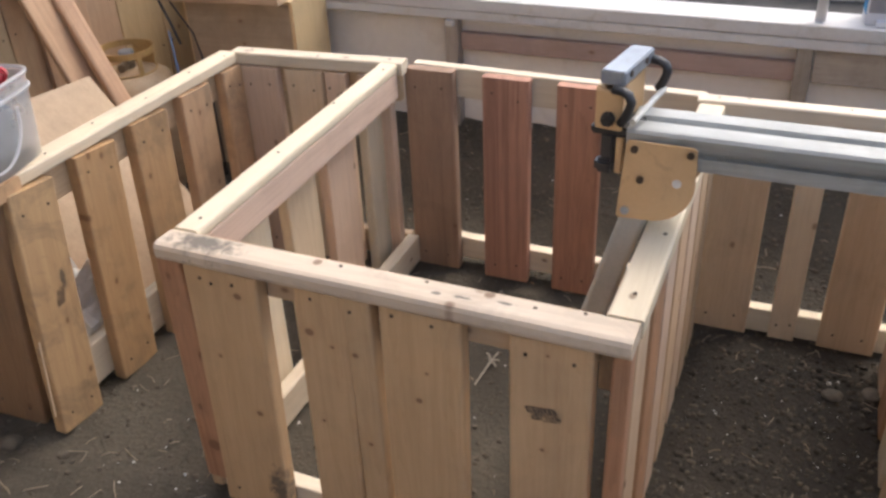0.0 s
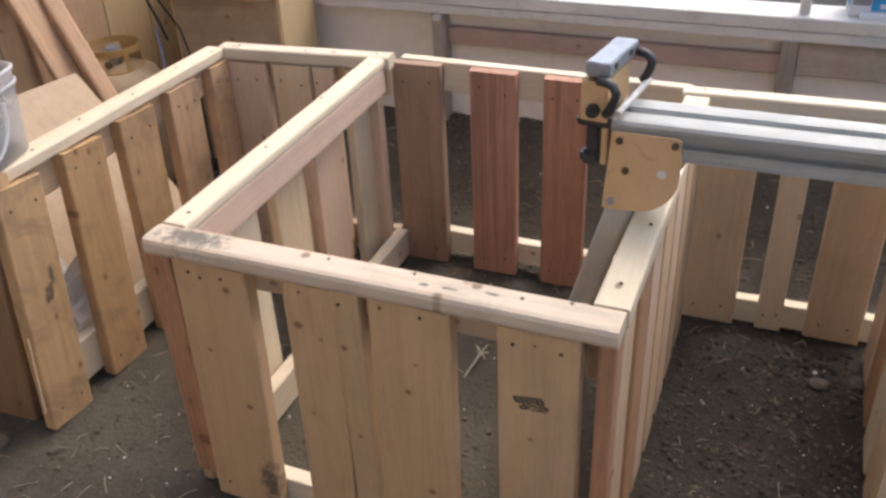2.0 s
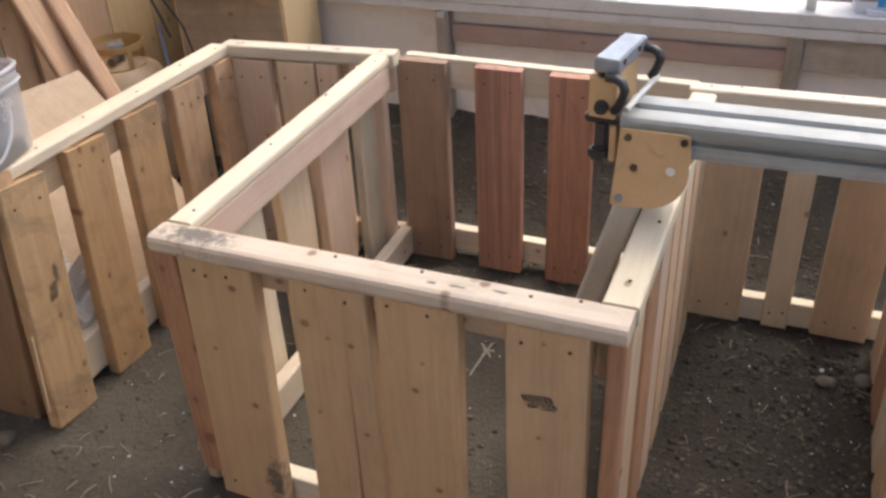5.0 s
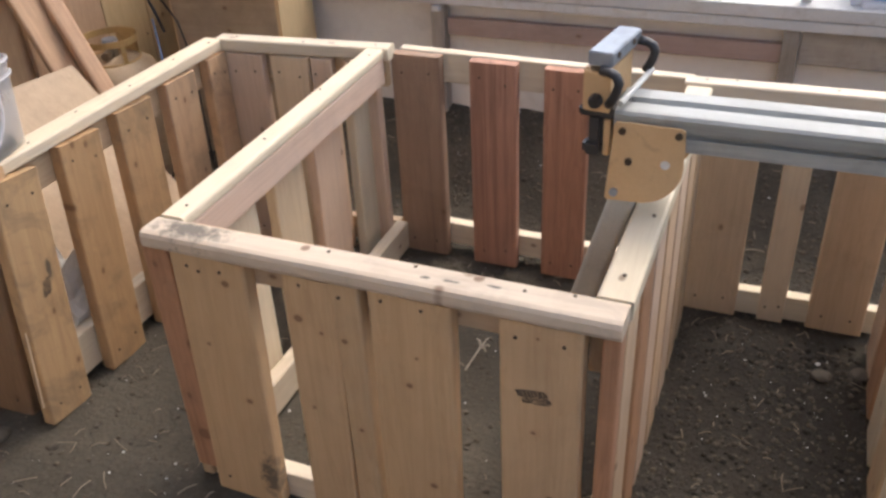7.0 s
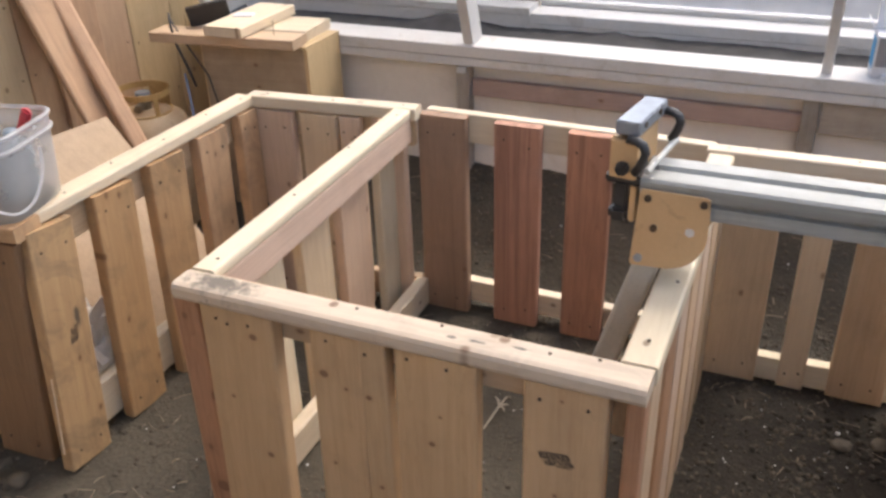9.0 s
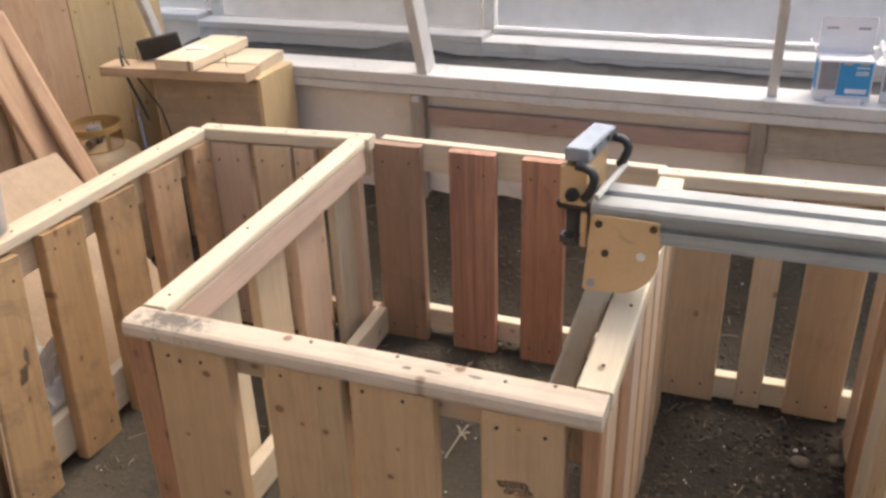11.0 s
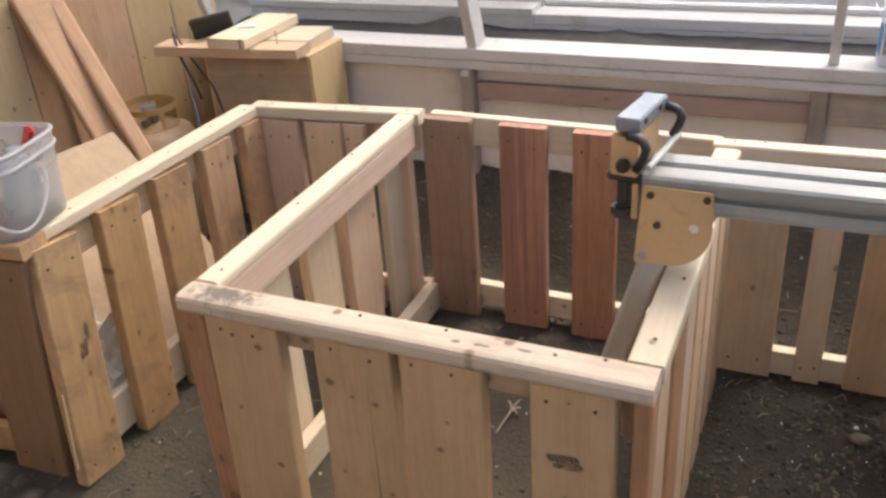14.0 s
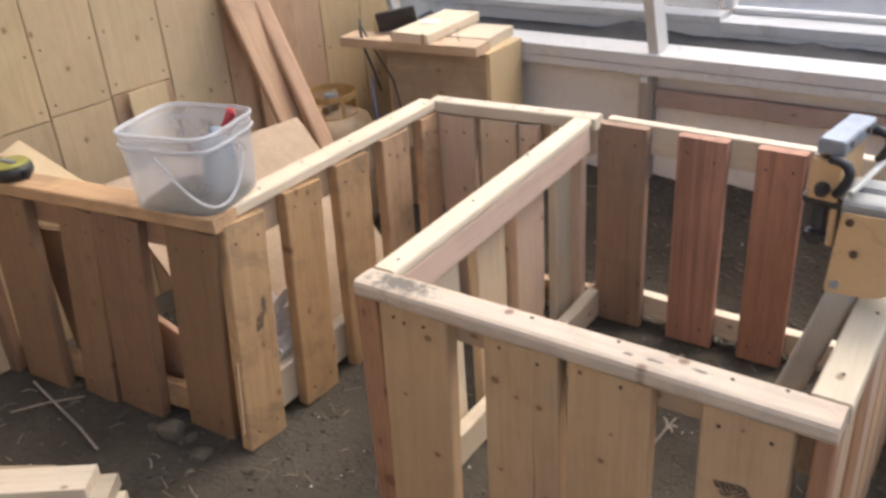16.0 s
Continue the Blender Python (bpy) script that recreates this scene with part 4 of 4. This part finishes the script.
part("handle", tube_bm(bail, 0.0034, 8), MILKY_RIM, bucket, "thin white bail handle", m=BM, smooth=True)
part("crumbs", shell_bm([square_ring(0.100, 0.089, 0.010), square_ring(0.100, 0.089, 0.013), square_ring(0.06, 0.05, 0.017)], True, True), CLOD, bucket, "dark crumbs in the bottom", m=BM)
bottle = part("bottle", lathe_bm([(0.001, 0.0), (0.036, 0.0), (0.038, 0.01), (0.038, 0.10), (0.030, 0.125), (0.014, 0.14), (0.014, 0.155), (0.001, 0.156)], 24), BOTTLE, None, "blue-grey plastic bottle in the bucket", m=BM @ pose(0.055, 0.02, 0.024, 6, 8, 0), smooth=True, category="bottle")
scraper = empty("scraper", (-0.57, 0.2, 0.80), label="red-handled scraper leaning in the bucket", category="scraper")
part("handle", box_bm((0.022, 0.014, 0.085), 0.005), REDPL, scraper, "red plastic handle", m=BM @ pose(0.080, 0.05, 0.180, 20, 38, 0))
part("blade", box_bm((0.03, 0.002, 0.12), 0.0), STEEL, scraper, m=BM @ pose(0.030, 0.085, 0.095, 20, 38, 0))

# ---- tape measure and scrap board on the end rail ----
tape = empty("tape_measure", (-1.212, 0.022, TOP), 8, label="round yellow-green and black tape measure lying on the end rail", category="tape measure")
TM = PLACE[tape]
part("case", lathe_bm([(0.001, 0.001), (0.046, 0.001), (0.054, 0.006), (0.056, 0.018), (0.055, 0.030), (0.048, 0.036), (0.001, 0.036)], 36), BLACK, tape, m=TM, smooth=True)
part("cover", lathe_bm([(0.001, 0.036), (0.049, 0.0355), (0.051, 0.038), (0.046, 0.043), (0.030, 0.045), (0.001, 0.044)], 36), LIME, tape, "yellow-green cover", m=TM, smooth=True)
part("crank", box_bm((0.046, 0.016, 0.006), 0.002, (0.006, -0.006, 0.048)), BRIGHT, tape, "folded metal crank", m=TM)
part("clip", box_bm((0.022, 0.018, 0.026), 0.004, (0.056, -0.004, 0.016)), BLACK, tape, m=TM)
board(None, "offcut", (-1.355, 0.105, 0.705), (-1.17, 0.155, 0.59), (0.3, 1, 0), 0.08, 0.02, PLY, "pale plywood offcut propped against the wall", category="offcut")
board(None, "offcut", (-1.355, 0.615, 0.36), (-1.378, 0.615, 0.735), (0, 1, 0), 0.15, 0.012, PLY, "square tan plywood offcut leaning on the wall", category="offcut")

# ---- inside the left bed ----
tank = empty("gas_tank", (-1.165, 1.258, 0), label="small cream gas tank with rusty yellow collar", category="gas tank")
GM = PLACE[tank]
part("body", lathe_bm([(0.001, 0.01), (0.10, 0.01), (0.13, 0.03), (0.148, 0.08), (0.155, 0.36), (0.151, 0.41), (0.135, 0.45), (0.10, 0.472), (0.05, 0.482), (0.001, 0.485)], 40), TANK, tank, m=GM, smooth=True)
part("foot_ring", lathe_bm([(0.105, 0.0), (0.108, 0.0), (0.108, 0.03), (0.105, 0.03)], 32), TANK, tank, m=GM)
bm = bmesh.new()
seg = 40
for k in range(seg):
    a0, a1 = (2 * math.pi * q / seg for q in (k, k + 1))
    deg_mid = 360 * (k + 0.5) / seg
    lo, hi = 0.460, 0.558
    bands = [(lo, lo + 0.018), (hi - 0.022, hi)] if any(abs((deg_mid - c + 180) % 360 - 180) < 40 for c in (290, 20, 155)) else [(lo, hi)]
    if abs((deg_mid - 230 + 180) % 360 - 180) < 20:
        bands = [(lo, lo + 0.02)]
    for z0, z1 in bands:
        for r in (0.097, 0.093):
            bm.faces.new([bm.verts.new((r * math.cos(a), r * math.sin(a), z)) for a, z in ((a0, z0), (a1, z0), (a1, z1), (a0, z1))])
        for z in (z0, z1):
            bm.faces.new([bm.verts.new((r * math.cos(a), r * math.sin(a), z)) for r, a in ((0.093, a0), (0.097, a0), (0.097, a1), (0.093, a1))])
bmesh.ops.remove_doubles(bm, verts=bm.verts, dist=0.0004)
bmesh.ops.recalc_face_normals(bm, faces=bm.faces)
part("collar", bm, RUST, tank, "rusty yellow guard collar with openings", m=GM)
valve = part("valve", box_bm((0.04, 0.04, 0.07), 0.008, (0, 0, 0.500)), BRASS, tank, m=GM)
part("valve_wheel", lathe_bm([(0.001, 0.530), (0.026, 0.530), (0.028, 0.538), (0.026, 0.546), (0.001, 0.546)], 16), BRIGHT, valve, m=GM)
part("outlet", tube_bm([(0, -0.01, 0.500), (0.02, -0.06, 0.500)], 0.014, 10), BRASS, valve, m=GM)

board(None, "leaning_plank", (-0.77, 1.00, 0.0), (-1.325, 1.10, 0.965), (0.3, 1, 0.1), 0.062, 0.04, LEANER, "brown squared timber leaning on the plywood wall", r=0.012, category="timber")
board(None, "leaning_plank", (-0.90, 1.02, 0.0), (-1.335, 1.015, 0.99), (0, 1, 0), 0.14, 0.024, LEANER, "reddish live-edge plank leaning on the wall", r=0.008, warp=0.008, category="plank")
board(None, "leaning_plank", (-1.325, 1.17, 0.0), (-1.325, 1.16, 1.7), along, 0.21, 0.02, LEANER, "wide reddish plank against the wall", warp=0.002, category="plank")
bm = bmesh.new()
cs = [Vector(p) for p in ((-0.615, 0.20, 0.02), (-0.615, 0.96, 0.02), (-1.09, 0.985, 0.548), (-1.09, 0.20, 0.605))]
nrm = (cs[1] - cs[0]).cross(cs[3] - cs[0]).normalized() * 0.012
vs = [bm.verts.new(c) for c in cs] + [bm.verts.new(c + nrm) for c in cs]
for f in ((0, 1, 2, 3), (7, 6, 5, 4), (0, 4, 5, 1), (1, 5, 6, 2), (2, 6, 7, 3), (3, 7, 4, 0)):
    bm.faces.new([vs[i] for i in f])
bmesh.ops.recalc_face_normals(bm, faces=bm.faces)
part("plywood_sheet", bm, SHEET, None, "tan plywood sheet leaning inside the bed", category="plywood")
bm = bmesh.new()
bmesh.ops.create_icosphere(bm, subdivisions=4, radius=1)
for v in bm.verts:
    p = v.co.copy()
    v.co = Vector((p.x * 0.05, p.y * 0.17, p.z * 0.17)) * (1 + 0.35 * noise.noise(p * 2.2) + 0.30 * noise.noise(p * 6.5) + 0.18 * noise.noise(p * 15)) + Vector((-0.610, 0.32, 0.14))
    v.co.z = max(v.co.z, -0.005)
part("plastic_bag", bm, PERLITE, None, "crumpled whitish plastic bag on the earth inside the frame", category="bag")

inner = END_A - en * 0.085
board(None, "leaning_plank", inner + ed * 0.58 + UP * 0.215, inner + ed * 0.16 + UP * 0.02, UP, 0.28, 0.02, BROWN, "brown plank standing on edge inside the end slats", category="plank")
board(None, "leaning_plank", inner + ed * 0.66, inner + ed * 0.70 + UP * 0.50, ed, 0.17, 0.02, FIR_SHADED, "dark plank standing upright inside the end slats", category="plank")

# ---- box in the corner with offcuts on it ----
cbox = empty("plywood_box", (-0.8, 1.58, 0), label="upright plywood box standing in the corner", category="box")
# front is darker than the sides because its shade is coloured in
board(cbox, "front_panel", (-1.005, 1.436, 0.345), (-0.60, 1.475, 0.345), UP, 0.69, 0.018, BOX_SHADED, "plywood front with shade put into its brown", r=0.002, warp=0)
board(cbox, "side_panel", (-0.592, 1.580, 0.0), (-0.592, 1.580, 0.695), YF, 0.225, 0.018, PLY, r=0.002, warp=0)
board(cbox, "side_panel", (-1.010, 1.563, 0.0), (-1.010, 1.563, 0.695), YF, 0.255, 0.018, PLY, r=0.002, warp=0)
board(cbox, "back_panel", (-1.003, 1.69, 0.345), (-0.60, 1.69, 0.345), UP, 0.69, 0.014, PLY, r=0.002, warp=0)
board(cbox, "top_panel", (-1.018, 1.578, 0.699), (-0.584, 1.578, 0.699), YF, 0.24, 0.008, PLY, r=0.002, warp=0)
board(None, "offcut", (-1.17, 1.40, 0.722), (-0.60, 1.455, 0.722), (0, 1, 0), 0.11, 0.036, PINE, "pale pine offcut lying on the box", category="offcut")
board(None, "offcut", (-1.02, 1.588, 0.722), (-0.625, 1.622, 0.722), (0, 1, 0), 0.20, 0.036, PINE_PALE, "pale pine offcut lying on the box", category="offcut")
board(None, "offcut", (-0.850, 1.36, 0.760), (-0.860, 1.72, 0.760), (1, 0, 0), 0.155, 0.036, PINE_PALE, "wide pale pine offcut lying crosswise", category="offcut")
part("nail", tube_bm([(-0.70, 1.45, 0.735), (-0.70, 1.45, 0.79)], 0.001, 6), SCREW, None, "thin upright nail in the offcut", category="nail")
part("nail", tube_bm([(-1.06, 1.43, 0.735), (-1.06, 1.43, 0.79)], 0.001, 6), SCREW, None, "thin upright nail in the offcut", category="nail")
float_m = frame_of((-1.06, 1.455, 0.775), (-0.93, 1.535, 0.80), (0.1, -0.2, 1))
part("black_float", box_bm((0.15, 0.075, 0.02), 0.003, (0.07, 0, 0)), BLACK, None, "black rubber-faced float leaning on the boards", m=float_m, category="float")
part("paper_slip", box_bm((0.07, 0.05, 0.003), 0.0), CARD, None, "small white card on the offcut", m=pose(-0.87, 1.525, 0.781, 0, 0, 20), category="card")
tool = empty("cable", (-1.1, 1.36, 0.4), label="dark cable hanging from the offcut with a blue end", category="cable")
part("cord", tube_bm([(-1.10, 1.395, 0.80), (-1.085, 1.375, 0.76), (-1.06, 1.36, 0.70), (-1.01, 1.345, 0.62), (-0.98, 1.335, 0.56)], 0.005, 8), BLACK, tool, smooth=True)
part("tip", tube_bm([(-1.03, 1.345, 0.60), (-0.985, 1.30, 0.50), (-0.96, 1.27, 0.42), (-0.95, 1.25, 0.30), (-0.95, 1.25, 0.0)], 0.0035, 8), HOSE, tool, "blue steel tip", smooth=True)
part("cord", tube_bm([(-1.09, 1.385, 0.78), (-1.03, 1.39, 0.68), (-0.97, 1.40, 0.58), (-0.93, 1.39, 0.45), (-0.92, 1.38, 0.0)], 0.0035, 8), BLACK, tool, smooth=True)

# ---- cartons on the sill ----
def carton(at, turn):
    ob = empty("carton", at, turn, label="opened blue and white printed carton on the sill", category="carton", group="cartons on the sill")
    cm = PLACE[ob]
    part("body", box_bm((0.155, 0.10, 0.125), 0.002, (0, 0, 0.0625)), CARD, ob, m=cm)
    part("print", box_bm((0.092, 0.002, 0.100), 0, (0.026, -0.0512, 0.070)), BLUE, ob, "blue printed field", m=cm)
    part("print", box_bm((0.050, 0.002, 0.085), 0, (-0.047, -0.0512, 0.078)), GREYPRINT, ob, "grey printed picture", m=cm)
    part("print", box_bm((0.002, 0.070, 0.085), 0, (-0.0785, 0, 0.07)), BLUE, ob, "blue printed side", m=cm)
    part("print", box_bm((0.060, 0.002, 0.014), 0, (0.034, -0.0525, 0.034)), CARD, ob, "white bar of lettering", m=cm)
    for dx in (0.0, 0.045):
        part("print", box_bm((0.026, 0.002, 0.005), 0, (dx + 0.002, -0.0526, 0.116)), ORANGE, ob, "small orange bar of lettering", m=cm)
    for z in (0.085, 0.092, 0.105):
        part("print", box_bm((0.035, 0.002, 0.004), 0, (0.045, -0.0525, z)), CARD, ob, "thin white bar of lettering", m=cm)
    part("flap", box_bm((0.155, 0.003, 0.11), 0.001, (0, 0.048, 0.178)), CARD, ob, "white raised lid flap", m=cm)
    for dx in (-0.045, 0.045):
        part("slot", box_bm((0.034, 0.004, 0.006), 0, (dx, 0.0465, 0.200)), GREYPRINT, ob, "dark slot", m=cm)
    for sx in (-1, 1):
        part("side_flap", box_bm((0.05, 0.085, 0.002), 0, (0, 0, 0)), CARD, ob, m=cm @ pose(sx * 0.09, 0, 0.145, 0, -sx * 60, 0))
    part("lip", box_bm((0.10, 0.03, 0.016), 0.002, (0.0, -0.065, 0.008)), CARD, ob, m=cm)


carton((1.280, 1.795, SILL_Z), 4)
carton((1.470, 1.800, SILL_Z), -8)

# ---- lying about on the earth ----
def lumber(a, b, side, w, th, m, label):
    board(None, "lumber_piece", a, b, side, w, th, m, label, category="lumber", group="fresh lumber pile")


lumber((-0.95, -0.56, 0.019), (-0.60, -0.27, 0.019), (1, -1, 0), 0.089, 0.038, PINE_PALE, "fresh pale timber piece at the bottom of the pile")
lumber((-1.10, -0.48, 0.019), (-0.74, -0.33, 0.019), (1, -1, 0), 0.089, 0.038, PINE_PALE, "fresh pale timber piece at the bottom of the pile")
lumber((-1.06, -0.58, 0.058), (-0.63, -0.265, 0.058), (1, -1, 0), 0.089, 0.038, PINE_PALE, "fresh pale timber piece on the pile")
lumber((-1.12, -0.53, 0.058), (-0.80, -0.33, 0.058), (1, -1, 0), 0.089, 0.038, PINE, "fresh timber piece on the pile")
lumber((-1.10, -0.60, 0.097), (-0.66, -0.295, 0.097), (1, -1, 0), 0.089, 0.038, PINE_PALE, "fresh pale timber piece on top of the pile")
part("steel_rod", tube_bm([(-1.31, -0.065, 0.012), (-0.98, -0.13, 0.010), (-0.865, -0.16, 0.010)], 0.004, 8), GREY_WOOD, None, "thin grey rod lying on the earth", category="rod")
part("straw", tube_bm([(-1.235, -0.19, 0.010), (-1.17, -0.11, 0.016), (-1.105, -0.03, 0.010)], 0.003, 6), STRAW, None, "long dry brown stalk crossing the rod on the earth", category="straw")
root = empty("dry_root", (0.43, 0.68, 0), label="forked pale dry root on the earth", category="root")
ROOT = [(0.413, 0.584, 0.008), (0.415, 0.61, 0.010), (0.418, 0.64, 0.012), (0.421, 0.678, 0.014)]
part("stem", tube_bm(ROOT, 0.0027, 6), DRY, root)
for tip in ((0.446, 0.684, 0.022), (0.402, 0.705, 0.020), (0.432, 0.712, 0.024), (0.440, 0.668, 0.012), (0.412, 0.690, 0.026)):
    part("fork", tube_bm([ROOT[-1], Vector(ROOT[-1]).lerp(Vector(tip), 0.6) + Vector((0.002, 0.003, 0.004)), tip], 0.0028, 6), DRY, root)
part("straw", tube_bm([(0.356, 0.625, 0.008), (0.38, 0.611, 0.011), (0.403, 0.600, 0.008)], 0.0018, 6), STRAW, None, "thin dry stalk on the earth", category="straw")


def scatter(name, count, make, material, label, category, seed, trodden=1.0, area=(-1.3, 1.6, -0.75, 1.75)):
    """Many small bits on the earth, as one mesh."""
    rng = random.Random(seed)
    verts, faces = [], []
    for _ in range(count):
        x, y = rng.uniform(*area[:2]), rng.uniform(*area[2:])
        if rng.random() > (trodden if x < 0.9 and y < 1.1 else 1.0):
            continue
        v, f = make(rng, x, y)
        base = len(verts)
        verts += v
        faces += [tuple(i + base for i in q) for q in f]
    me = bpy.data.meshes.new(name)
    me.from_pydata(verts, [], faces)
    me.materials.append(material)
    put(name, me, label=label, category=category, kind="stuff")


ICO = bmesh.new()
bmesh.ops.create_icosphere(ICO, subdivisions=1, radius=1)
ICO_V, ICO_F = [v.co.copy() for v in ICO.verts], [tuple(v.index for v in f.verts) for f in ICO.faces]
ICO.free()


def lump(low, high, power):
    def make(rng, x, y):
        r = low + (high - low) * rng.random() ** power
        spin = Euler((rng.uniform(0, 6), rng.uniform(0, 6), rng.uniform(0, 6))).to_matrix()
        c, flat = Vector((x, y, ground_at(x, y) + r * 0.25)), rng.uniform(0.5, 0.9)
        out = []
        for p in ICO_V:
            q = spin @ (p * rng.uniform(0.7, 1.2))
            out.append(tuple(c + Vector((q.x, q.y, q.z * flat)) * r))
        return out, ICO_F
    return make


def straw_bit(rng, x, y):
    a, length, w = rng.uniform(0, 6.28), rng.uniform(0.012, 0.06), rng.uniform(0.0008, 0.0018)
    d, s_ = Vector((math.cos(a), math.sin(a), 0)), Vector((-math.sin(a), math.cos(a), 0))
    z = ground_at(x, y) + 0.005
    bend = s_ * rng.uniform(-0.004, 0.004) + Vector((0, 0, rng.uniform(0, 0.006)))
    c = Vector((x, y, z))
    pts = [c - d * length / 2, c + bend, c + d * length / 2]
    return [tuple(p + o) for p in pts for o in (s_ * w, -s_ * w, Vector((0, 0, w * 1.5)))], [(0, 1, 4, 3), (1, 2, 5, 4), (2, 0, 3, 5), (3, 4, 7, 6), (4, 5, 8, 7), (5, 3, 6, 8)]


scatter("earth_crumbs", 30000, lump(0.0010, 0.0095, 3), CLOD, "loose crumbs and clods of earth", "earth", 3, 0.3)
scatter("stones", 110, lump(0.005, 0.014, 3), CLOD, "small earth-coloured stones", "stones", 5, 0.4)
scatter("straw_bits", 650, straw_bit, STRAW, "scattered straw and wood splinters", "straw", 7)
scatter("white_grit", 700, lump(0.0010, 0.0045, 3.5), PERLITE, "white grit specks in the earth", "grit", 9)
BED = (0.92, 1.38, 0.0, 1.04)
scatter("earth_crumbs", 1000, lump(0.002, 0.011, 4), DARK_CLOD, "dark crumbs in the bed", "earth", 21, area=BED)
scatter("earth_crumbs", 200, lump(0.002, 0.009, 3), CLOD, "dry crumbs in the bed", "earth", 23, area=BED)
scatter("white_grit", 130, lump(0.0008, 0.0028, 2.5), GRIT, "bright white grit specks in the bed", "grit", 25, area=BED)
stone = bmesh.new()
bmesh.ops.create_icosphere(stone, subdivisions=3, radius=1)
for v in stone.verts:
    v.co = Vector((v.co.x * 0.026, v.co.y * 0.021, v.co.z * 0.012)) * (1 + 0.25 * noise.noise(v.co * 1.8))
part("white_chip", box_bm((0.012, 0.008, 0.008), 0.002), GRIT, None, "bright white chip beside the stone", m=pose(1.266, 0.902, 0.008, 10, 15, 30), category="chip")
stone_b = stone.copy()
part("stone", stone, STONE, None, "rounded earth-coloured stone on the bed", m=pose(1.278, 0.866, 0.002), smooth=True, category="stone")
part("stone", stone_b, STONE, None, "small rounded stone against the side slats", m=pose(1.366, 0.90, 0.002, 0, 0, 70), smooth=True, category="stone")

# larger clods by the foot of the left frame
for k, (x, y, r) in enumerate(((-0.745, 0.0, 0.034), (-0.605, -0.022, 0.024), (-0.68, 0.01, 0.016), (-0.82, -0.01, 0.014), (-0.93, -0.03, 0.012), (-0.45, 0.0, 0.013))):
    clod = bmesh.new()
    bmesh.ops.create_icosphere(clod, subdivisions=3, radius=1)
    for v in clod.verts:
        p = v.co + Vector((k * 3.7, 0, 0))
        v.co = Vector((v.co.x * r * 1.25, v.co.y * r, v.co.z * r * 0.75)) * (1 + 0.3 * noise.noise(p * 1.4) + 0.12 * noise.noise(p * 4.5))
    part("clod", clod, CLOD, None, "lump of dry earth lying on the ground", m=pose(x, y, ground_at(x, y) + r * 0.3, 0, 0, k * 47), smooth=True, category="clod", group="clods of earth")
